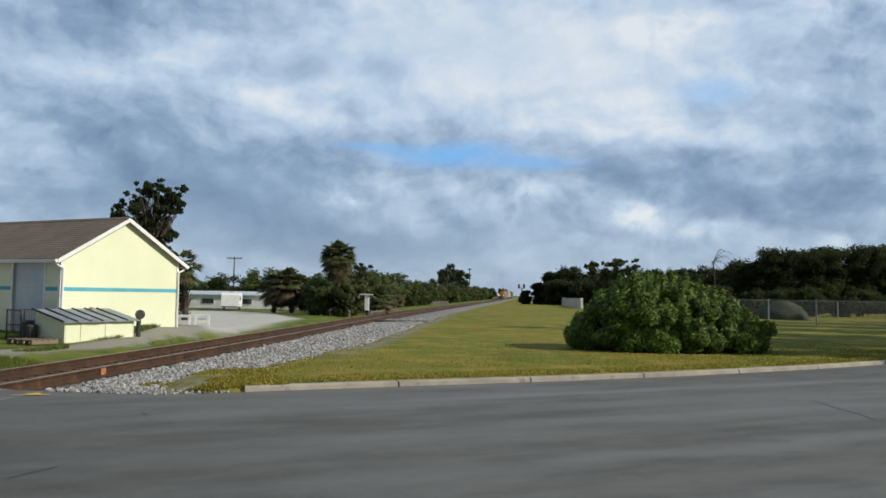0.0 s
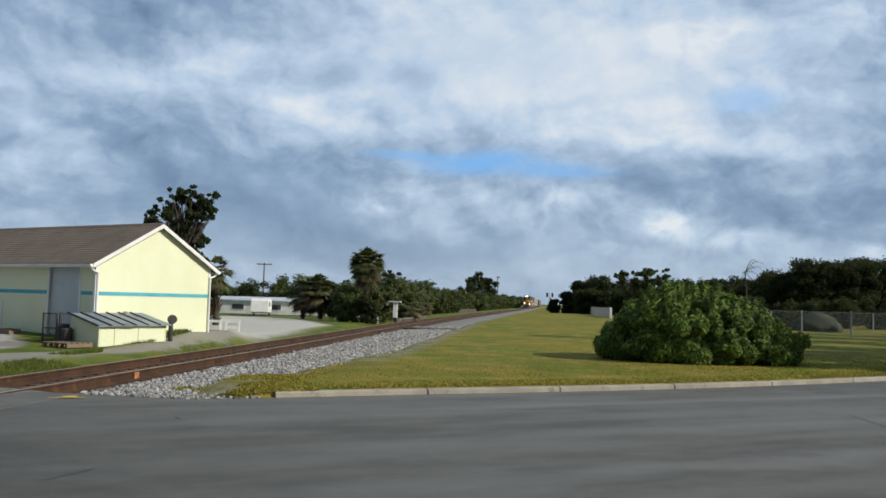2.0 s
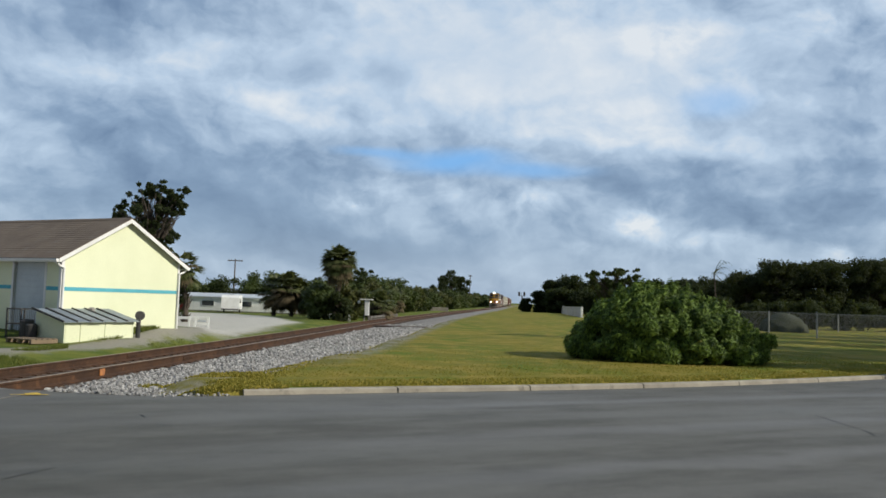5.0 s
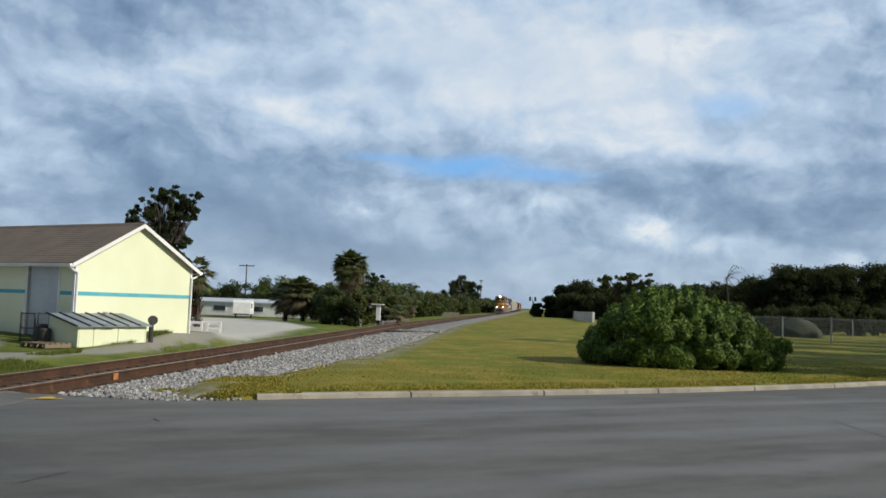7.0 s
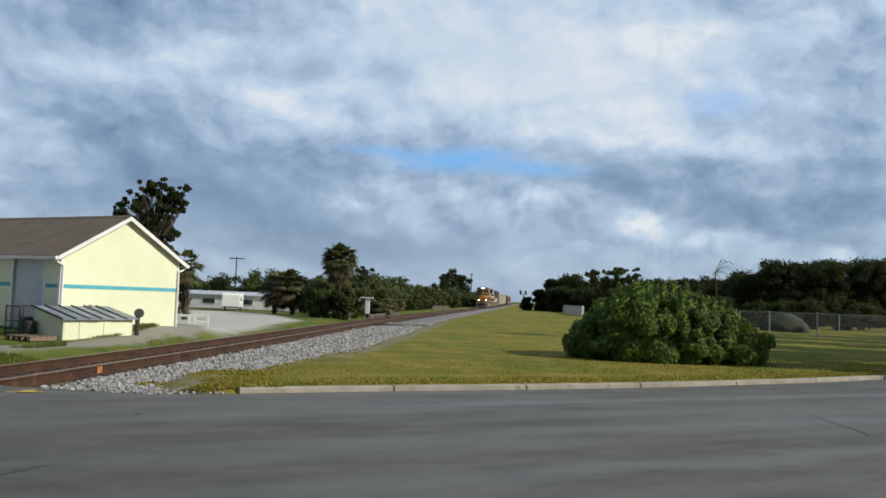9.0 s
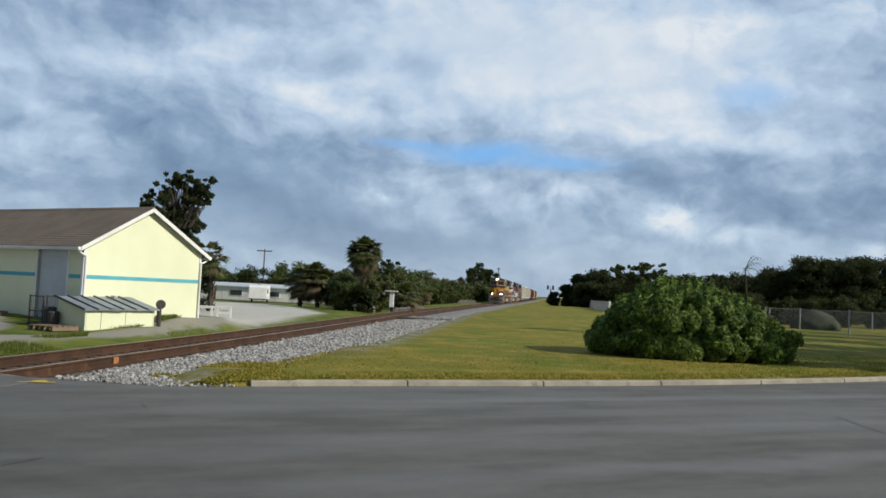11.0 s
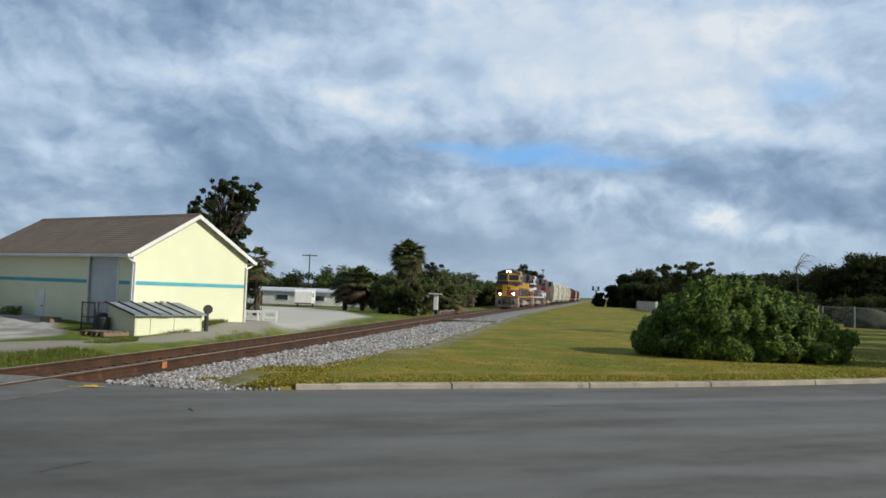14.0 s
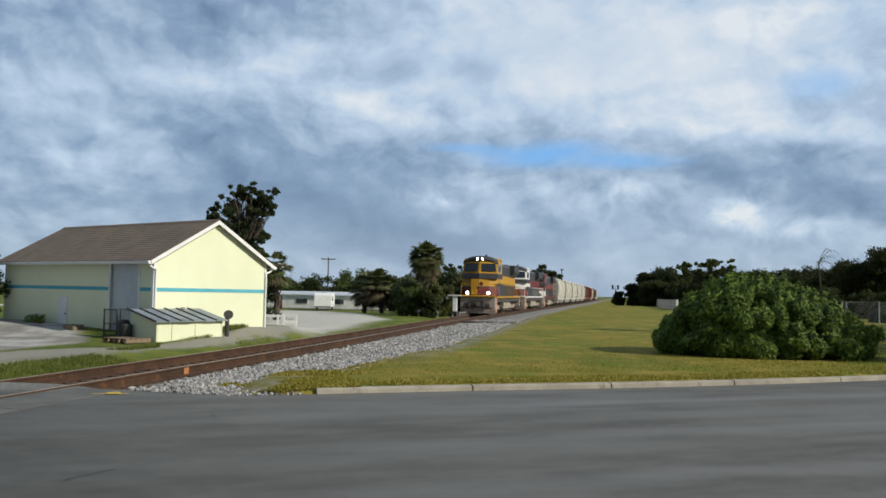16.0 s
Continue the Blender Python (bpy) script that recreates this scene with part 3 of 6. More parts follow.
def make_building():
    b = thing("building", BUILD, "cream-yellow gabled workshop with turquoise stripe and brown shingle roof", "building")
    t = 0.16
    low = -0.35
    # gable wall faces +x, the long wall faces -y
    part("gable_wall", prism(B(), [(0, low), (GL, low), (GL, EAVE), (GL / 2, RIDGE - 0.05), (0, EAVE)], -t, 0, 0), M_CREAM, b)
    part("gable_wall", prism(B(), [(0, low), (GL, low), (GL, EAVE), (GL / 2, RIDGE - 0.05), (0, EAVE)], -LL, -LL + t, 0), M_CREAM, b)
    part("back_wall", box(B(), (-LL + t, GL - t, low), (-t, GL, EAVE)), M_CREAM, b)
    dl, dr, dt = -2.42, -0.82, 2.62             # roller door opening, close to the gable corner
    bm = B()
    box(bm, (-LL + t, 0, low), (dl, t, EAVE)), box(bm, (dr, 0, low), (-t, t, EAVE)), box(bm, (dl, 0, dt), (dr, t, EAVE))
    part("front_wall", bm, M_CREAM, b)
    door = part("roller_door", box(B(), (dl, 0.10, low), (dr, 0.14, dt)), M_DOOR, b, "pale grey roller door, shut")
    for i in range(12):
        z = 0.05 + i * 0.205
        part("door_slat", box(B(), (dl + 0.02, 0.094, z), (dr - 0.02, 0.10, z + 0.20), 0.003), M_DOOR, door)
    for x in (dl - 0.10, dr):
        part("door_jamb", box(B(), (x, -0.02, low), (x + 0.10, 0.10, dt + 0.06), 0.006), M_WHITE, b, "white door jamb")
    part("door_head", box(B(), (dl, -0.02, dt), (dr, 0.10, dt + 0.10), 0.006), M_WHITE, b, "white door head")
    # small service door further along
    sd = part("service_hatch", box(B(), (-5.62, -0.035, 0.02), (-5.05, 0.0, 1.32), 0.012), M_WHITE, b, "pale flush service hatch")
    part("door_knob", bmesh_ball((-5.14, -0.05, 0.7), 0.03), M_DARK, sd)
    # stripe, corner boards
    part("stripe", box(B(), (0.0, 0.09, 1.60), (0.012, GL - 0.09, 1.725)), M_STRIPE, b, "turquoise painted stripe")
    part("stripe", box(B(), (-LL, -0.012, 1.60), (dl - 0.11, 0.0, 1.725)), M_STRIPE, b, "turquoise painted stripe")
    part("stripe", box(B(), (dr + 0.11, -0.012, 1.60), (-0.09, 0.0, 1.725)), M_STRIPE, b, "turquoise painted stripe")
    for y in (0.0, GL - 0.09):
        part("corner_board", box(B(), (0.0, y, low), (0.022, y + 0.09, EAVE - 0.02)), M_WHITE, b, "white corner board")
    part("corner_board", box(B(), (-0.09, -0.02, low), (0.022, 0.0, EAVE - 0.02)), M_WHITE, b, "white corner board")
    # roof: two slopes with overhang, rows of shingles
    over, rake, th = 0.26, 0.20, 0.08
    pitch = (RIDGE - EAVE) / (GL / 2)
    for side in (0, 1):
        def P(d, up):
            y = GL / 2 - d if side == 0 else GL / 2 + d
            return (y, RIDGE - d * pitch + up)
        reach = GL / 2 + over
        roof = part("roof_slope", prism(B(), [P(0, 0), P(reach, 0), P(reach, -th), P(0, -th)], -LL - rake, rake, 0), M_SHINGLE, b, "brown asphalt shingles")
        rows = 18
        for i in range(rows):
            d0, d1 = reach * i / rows, reach * (i + 1) / rows + 0.02
            part("shingle_strip", prism(B(), [P(d0, 0.002), P(d1, 0.009), P(d1, 0.002), P(d0, 0.001)], -LL - rake - 0.01, rake + 0.01, 0), M_SHINGLE, roof)
        # white rake board under the roof edge, and the gutter with its curled end
        part("rake_board", prism(B(), [P(0, -0.02), P(reach, -0.02), P(reach, -0.16), P(0, -0.16)], rake - 0.03, rake + 0.015, 0), M_WHITE, b, "white rake board")
        y, z = P(reach, 0)
        s = -1 if side == 0 else 1
        g = [(y, z - 0.03), (y + s * 0.11, z - 0.03), (y + s * 0.11, z - 0.08), (y + s * 0.07, z - 0.14), (y, z - 0.14)]
        part("gutter", prism(B(), g, -LL - rake, rake - 0.01, 0), M_WHITE, b, "white gutter")
        bm = B()
        rod(bm, (rake - 0.12, y + s * 0.05, z - 0.12), (0.06, (y + (0 if side == 0 else GL)) / 2, z - 0.24), 0.038)
        rod(bm, (0.06, (y + (0 if side == 0 else GL)) / 2, z - 0.24), (0.055, 0.05 if side == 0 else GL - 0.05, z - 0.30), 0.038)
        rod(bm, (0.055, 0.05 if side == 0 else GL - 0.05, z - 0.28), (0.055, 0.05 if side == 0 else GL - 0.05, 0.1), 0.038)
        part("downpipe", bm, M_WHITE, b, "white downpipe")
    part("ridge_cap", prism(B(), [(GL / 2 - 0.13, RIDGE - 0.13 * pitch + 0.02), (GL / 2, RIDGE + 0.03), (GL / 2 + 0.13, RIDGE - 0.13 * pitch + 0.02), (GL / 2, RIDGE - 0.02)], -LL - rake, rake, 0), M_SHINGLE, b)


def bmesh_ball(c, r, sub=2, scale=(1, 1, 1)):
    bm = B()
    bmesh.ops.create_icosphere(bm, subdivisions=sub, radius=r, matrix=Matrix.Translation(c) @ Matrix.Diagonal((*scale, 1)))
    return bm


def make_bin_shed():
    """The low lean-to box in front of the gable."""
    s = thing("storage_box", BUILD @ pose(0.0, 0, 0), "low cream storage box with corrugated tin lid", "storage box")
    x0, x1, y0, y1 = 0.05, 1.42, -0.85, 1.8
    back, front = 0.97, 0.64
    part("end_panel", prism(B(), [(x0, -0.3), (x1, -0.3), (x1, front), (x0, back)], y0, y0 + 0.04, 1), M_CREAM, s)
    part("end_panel", prism(B(), [(x0, -0.3), (x1, -0.3), (x1, front), (x0, back)], y1 - 0.04, y1, 1), M_CREAM, s)
    for lo, hi in ((0.0, 0.21), (0.21, 0.57), (0.57, 1.0)):
        a, c = y0 + 0.04 + (y1 - y0 - 0.08) * lo, y0 + 0.04 + (y1 - y0 - 0.08) * hi
        part("front_panel", box(B(), (x1 - 0.04, a + 0.008, -0.3), (x1, c - 0.008, front - 0.005), 0.006), M_CREAM, s)
    part("back_panel", box(B(), (x0, y0 + 0.04, -0.3), (x0 + 0.04, y1 - 0.04, back - 0.02)), M_CREAM, s)
    # corrugated sheets laid side by side, each a little askew
    k = 6
    for i in range(k):
        a = y0 - 0.12 + (y1 - y0 + 0.24) * i / k
        c = a + (y1 - y0 + 0.24) / k - 0.02
        bm = B()
        n = 16
        ring = []
        for top in (0.0, -0.012):
            for e, (xx, zz) in enumerate(((x0 - 0.04, back + 0.02), (x1 + 0.14, front - 0.015))):
                ring.append([bm.verts.new((xx + 0.012 * ((i * 7) % 3), a + (c - a) * j / n, zz + top + 0.016 + 0.014 * math.cos(j * math.pi) + 0.008 * (i % 2))) for j in range(n + 1)])
        for lo, hi in ((0, 1), (3, 2)):
            for j in range(n):
                bm.faces.new((ring[lo][j], ring[hi][j], ring[hi][j + 1], ring[lo][j + 1]))
        for p, q in ((0, 2), (1, 3)):
            for j in range(n):
                bm.faces.new((ring[p][j], ring[p][j + 1], ring[q][j + 1], ring[q][j]))
        bmesh.ops.recalc_face_normals(bm, faces=bm.faces[:])
        part("lid_sheet", bm, M_TIN, s, "dull corrugated tin sheet")
        bm = prism(B(), [(x0 - 0.03, back + 0.03), (x1 + 0.13, front - 0.005), (x1 + 0.13, front + 0.05), (x0 - 0.03, back + 0.085)], a - 0.035, a + 0.015, 1)
        part("lid_batten", bm, M_DARK, s, "dark batten")


def make_lot():
    g = lambda x, y: ground_z(x, y)
    # black post with a round head beside the storage box
    p = thing("round_post", BUILD @ pose(1.42, 2.0, 0), "dark post with a round black disc on top", "post")
    part("pole", rod(B(), (0, 0, -0.3), (0, 0, 0.84), 0.075), M_DARK, p)
    part("disc", rod(B(), (-0.03, 0.06, 0.84), (0.07, 0.0, 0.84), 0.155, sides=20), M_DARK, p, "black round disc")
    # a wire crate, black bins and timber at the corner
    c = thing("wire_crate", BUILD @ pose(-0.75, -0.75, 0), "dark wire mesh crate beside the storage box", "crate")
    bm = B()
    for x in (-0.35, 0.35):
        for y in (-0.3, 0.3):
            box(bm, (x - 0.02, y - 0.02, -0.05), (x + 0.02, y + 0.02, 1.0))
    for z in (0.05, 0.5, 0.97):
        for y in (-0.3, 0.3):
            box(bm, (-0.35, y - 0.015, z - 0.015), (0.35, y + 0.015, z + 0.015))
        for x in (-0.35, 0.35):
            box(bm, (x - 0.015, -0.3, z - 0.015), (x + 0.015, 0.3, z + 0.015))
    part("frame", bm, M_DARK, c)
    bm = B()
    for i in range(9):
        x = -0.35 + 0.7 * i / 8
        for y in (-0.3, 0.3):
            box(bm, (x - 0.005, y - 0.005, 0), (x + 0.005, y + 0.005, 0.97))
    tagged(part("mesh_wire", bm, M_DARK, c), kind="stuff")
    for i, (x, y, r, h) in enumerate(((-0.2, -0.95, 0.20, 0.62), (0.15, -1.05, 0.17, 0.5))):
        bin_ = thing("rubbish_bin", BUILD @ pose(x, y, -0.02), "black plastic rubbish bin", "bin", "bins by the storage box")
        part("bin_body", rod(B(), (0, 0, -0.05), (0, 0, h), r * 0.85, r, 14), M_DARK, bin_)
        part("bin_lid", rod(B(), (0, 0, h), (0, 0, h + 0.06), r * 1.06, r * 0.8, 14), M_DARK, bin_)
    pal = thing("timber_pallet", BUILD @ pose(0.7, -1.45, 0.02), "low brown timber pallet on the ground", "pallet")
    for i in range(5):
        part("plank", box(B(), (-0.6, -0.4 + 0.19 * i, 0.08), (0.6, -0.27 + 0.19 * i, 0.11), 0.004), M_WOOD, pal)
    for i in range(3):
        part("bearer", box(B(), (-0.6 + 0.55 * i, -0.4, -0.03), (-0.5 + 0.55 * i, 0.5, 0.08), 0.004), M_WOOD, pal)


make_building()
make_bin_shed()
make_lot()


# ---- plants ----
M_BARK = material("bark", (0.10, 0.08, 0.06), (0.06, 0.05, 0.04), 3, 25, 0.95, bump=0.5, stretch=(1, 1, 0.3))
M_LEAF = leaf_material("dark_leaves", (0.012, 0.020, 0.007), (0.038, 0.052, 0.016), 0.7)
M_LEAF2 = leaf_material("mid_leaves", (0.028, 0.046, 0.012), (0.085, 0.110, 0.030))
M_BUSH = leaf_material("bush_leaves", (0.018, 0.045, 0.007), (0.20, 0.295, 0.050), 0.60, 0.32, 0.6)
# darker than M_LEAF: the backlit look of the woods is put into the colour
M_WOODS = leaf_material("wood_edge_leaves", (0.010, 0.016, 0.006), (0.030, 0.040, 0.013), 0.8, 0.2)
M_OLIVE = leaf_material("olive_leaves", (0.040, 0.048, 0.014), (0.12, 0.125, 0.038))
M_FROND = leaf_material("palm_fronds", (0.040, 0.056, 0.020), (0.135, 0.145, 0.055))
M_DEAD = leaf_material("dead_fronds", (0.08, 0.062, 0.035), (0.18, 0.14, 0.08), 0.8)


def leaf_cloud(name, blobs, count, size, mat, parent, seed=0, shell=0.3, aspect=0.5, wild=0.75, dome=None):
    """Many small leaves spread through round clumps: each a bent pair of faces. blobs: (x, y, z, rx, ry, rz)."""
    rng = np.random.default_rng(seed)
    bl = np.array(blobs, float)
    vol = (bl[:, 3] * bl[:, 4] * bl[:, 5]) ** (2 / 3)
    idx = rng.choice(len(bl), count, p=vol / vol.sum())
    d = rng.normal(size=(count, 3))
    d /= np.linalg.norm(d, axis=1)[:, None]
    r = shell + (1 - shell) * rng.random(count) ** 0.6
    r *= 1 + 0.20 * rng.normal(size=count) * (rng.random(count) < 0.6)
    c = bl[idx, :3] + d * r[:, None] * bl[idx, 3:6]
    n = d + rng.normal(size=(count, 3)) * wild
    if dome:                                     # leaves turn outwards over the whole plant
        out = (c - np.array(dome[:3])) / np.array(dome[3:])
        n += 1.1 * out / np.maximum(np.linalg.norm(out, axis=1), 0.2)[:, None]
    n[:, 2] += 0.35
    n /= np.linalg.norm(n, axis=1)[:, None]
    a = np.cross(n, rng.normal(size=(count, 3)))
    a /= np.linalg.norm(a, axis=1)[:, None]
    b = np.cross(n, a)
    s = size * (0.6 + 0.8 * rng.random(count))[:, None]
    tip, tail = c + a * s, c - a * s
    l, q = c + b * s * aspect - n * s * 0.18, c - b * s * aspect - n * s * 0.18
    verts = np.stack([tail, q, tip, l], 1).reshape(-1, 3)
    me = bpy.data.meshes.new(name)
    base = np.arange(count) * 4
    faces = np.concatenate([np.stack([base, base + 1, base + 2], 1), np.stack([base, base + 2, base + 3], 1)])
    me.from_pydata(verts.tolist(), [], faces.tolist())
    me.materials.append(mat)
    ob = new(name, me)
    ob.parent = parent
    return ob


def limbs(bm, base, top, r, rng, blobs, reach=0.75):
    """A tapered trunk in bent pieces with a limb into every clump."""
    p, n = Vector(base), 5
    pts = [p]
    for i in range(1, n + 1):
        f = i / n
        pts.append(Vector(base).lerp(Vector(top), f) + Vector((rng.uniform(-1, 1), rng.uniform(-1, 1), 0)) * r * 0.8 * f)
    for i in range(n):
        rod(bm, pts[i], pts[i + 1], r * (1 - 0.12 * i), r * (1 - 0.12 * (i + 1)), 8)
    for bl in blobs:
        a = pts[rng.randrange(2, n + 1)]
        c = Vector(bl[:3])
        m = a.lerp(c, 0.5) + Vector((rng.uniform(-0.3, 0.3), rng.uniform(-0.3, 0.3), 0.2)) * r * 2
        rod(bm, a, m, r * 0.4, r * 0.25, 6), rod(bm, m, a.lerp(c, reach + 0.15), r * 0.25, r * 0.08, 5)
    return bm


def make_tree(x, y, height, width, label, mat, seed, leaves=2600, leaf=0.16, clumps=12, low=0.3, name="tree", group="", shape=None, lump=1.0):
    rng = random.Random(seed)
    t = thing(name, pose(x, y, ground_z(x, y) - 0.05), label, "tree", group)
    blobs = []
    for i in range(clumps):
        if shape:
            bx, bz, br = shape[i % len(shape)]
            by = rng.uniform(-0.35, 0.35) * width
            r = br * width * rng.uniform(0.9, 1.1)
            blobs.append((bx * width, by * 0.6, bz * height, r, r, r * 0.85))
            continue
        f = rng.uniform(low, 0.92)
        spread = width * 0.5 * math.sin(math.pi * min(1, max(0.12, (f - low * 0.7) / (1.08 - low * 0.7)))) ** 0.6
        a = rng.uniform(0, 2 * math.pi)
        d = spread * rng.uniform(0.25, 0.85)
        r = width * rng.uniform(0.09, 0.20) * lump
        blobs.append((d * math.cos(a), d * math.sin(a), f * height, r, r, r * rng.uniform(0.6, 0.9)))
    part("trunk", limbs(B(), (0, 0, -0.2), (0, 0, height * 0.62), max(0.09, height * 0.022), rng, blobs), M_BARK, t)
    leaf_cloud("crown", blobs, leaves, leaf, mat, t, seed)
    return t


def frond(bm, base, direction, length, droop, blades, width, rng):
    """A fan frond: a thin stalk and a fan of folded blades."""
    d = Vector(direction).normalized()
    base = Vector(base)
    stem = base + d * length * 0.45 + Vector((0, 0, -droop * 0.15))
    side = d.cross(Vector((0, 0, 1)))
    side = side.normalized() if side.length > 0.01 else Vector((1, 0, 0))
    up = side.cross(d).normalized()
    a, b_, c = bm.verts.new(base - side * 0.02), bm.verts.new(base + side * 0.02), bm.verts.new(stem)
    bm.faces.new((a, b_, c))
    for i in range(blades):
        f = (i + 0.5) / blades * 2 - 1
        way = (d * math.cos(f * 1.35) + side * math.sin(f * 1.35)).normalized()
        L = length * 0.55 * (1 - 0.25 * abs(f)) * rng.uniform(0.85, 1.1)
        mid = stem + way * L * 0.55 + up * 0.04
        tip = stem + way * L + Vector((0, 0, -droop * rng.uniform(0.5, 1.1)))
        q = way.cross(up).normalized() * width
        v = [bm.verts.new(stem), bm.verts.new(mid + q), bm.verts.new(tip), bm.verts.new(mid - q)]
        bm.faces.new(v)


def make_palm(x, y, trunk, crown, fronds, label, seed, dead=0.35, group="", skirt=0.0):
    rng = random.Random(seed)
    t = thing("palm_tree", pose(x, y, ground_z(x, y) - 0.05), label, "palm tree", group)
    bm = B()
    pts = [Vector((rng.uniform(-0.05, 0.05) * i, rng.uniform(-0.05, 0.05) * i, trunk * i / 8)) for i in range(9)]
    for i in range(8):
        rod(bm, pts[i], pts[i + 1], 0.19, 0.17, 9)
        for k in range(5):                       # old leaf boots
            a = rng.uniform(0, 6.28)
            p = pts[i].lerp(pts[i + 1], rng.random()) + Vector((math.cos(a), math.sin(a), 0)) * 0.16
            rod(bm, p, p + Vector((math.cos(a) * 0.14, math.sin(a) * 0.14, 0.26)), 0.045, 0.02, 4)
    part("trunk", bm, M_BARK, t)
    live, rest = B(), B()
    top = pts[-1]
    for i in range(fronds):
        a = i * 2.39996 + rng.uniform(-0.2, 0.2)
        e = math.asin(rng.uniform(-0.95, 0.97))
        is_old = e < 0.15 and rng.random() < dead * (0.45 if e > -0.35 else 1.1)
        d = (math.cos(a) * math.cos(e), math.sin(a) * math.cos(e), math.sin(e))
        frond(rest if is_old else live, top + Vector((0, 0, rng.uniform(-0.3, 0.3) - (skirt * rng.random() if is_old else 0))), d, crown * rng.uniform(0.85, 1.05) * (1 - 0.12 * max(0.0, math.sin(e))), crown * 0.13, 13, crown * 0.045, rng)
    part("live_fronds", live, M_FROND, t)
    part("dead_fronds", rest, M_DEAD, t, "brown hanging dead fronds")
    return t


def make_bush():
    """The big shrub on the lawn: many small clumps over a dome that falls off to one side."""
    rng = random.Random(5)
    x, y = 6.95, 25.2
    t = thing("shrub", pose(x, y, ground_z(x, y)), "large dense green shrub on the lawn", "shrub")
    tops = [(-1.0, 0.62), (-0.9, 0.98), (-0.7, 1.62), (-0.45, 2.16), (-0.25, 2.28), (0.0, 2.2), (0.2, 2.02), (0.42, 1.66), (0.55, 1.28), (0.76, 0.80), (0.94, 0.45), (1.0, 0.32)]

    def top_at(u, v):
        return float(np.interp(u, *zip(*tops))) * math.sqrt(max(0.12, 1 - 0.8 * v * v))

    blobs = []
    for i in range(210):                         # leafy heads over the dome
        u = rng.uniform(-1, 1)
        v = rng.uniform(-1, 0.9) * math.sqrt(max(0.06, 1 - u * u))
        r = rng.uniform(0.16, 0.34)
        f = rng.random() ** 0.45
        blobs.append((u * 2.95, v * 2.1, max(0.2, f * top_at(u, v) - r * 0.5), r, r, r * rng.uniform(0.7, 1.0)))
    for i in range(110):                         # dense skirt down to the grass
        a = rng.uniform(0, 6.283)
        r, q = rng.uniform(0.2, 0.34), rng.uniform(0.72, 0.95)
        blobs.append((2.9 * q * math.cos(a), 2.1 * q * math.sin(a), rng.uniform(0.12, 0.5), r, r, r))
    for i in range(190):                         # upright and leaning shoots that break the outline
        u, v = rng.uniform(-0.98, 0.98), rng.uniform(-1, 0.5)
        v *= math.sqrt(max(0.06, 1 - u * u))
        h = top_at(u, v) * rng.uniform(0.8, 1.0) + 0.06
        lean = 0.10 + 0.25 * max(0.0, u)
        for k in range(3):
            blobs.append((u * 2.95 + lean * k * 0.5, v * 2.1, h + k * 0.10, 0.10 - 0.02 * k, 0.10 - 0.02 * k, 0.14))
    bm = B()
    for bl in blobs[:18]:
        a = Vector((bl[0] * 0.3, bl[1] * 0.3, -0.1))
        c = Vector(bl[:3])
        m = a.lerp(c, 0.5) + Vector((0, 0, 0.2))
        rod(bm, a, m, 0.04, 0.03, 6), rod(bm, m, c, 0.03, 0.012, 5)
    part("stem", bm, M_BARK, t)
    leaf_cloud("foliage", blobs, 92000, 0.078, M_BUSH, t, 11, 0.62, 0.34, 0.5, (0, 0, 0.95, 3.0, 2.1, 1.5))


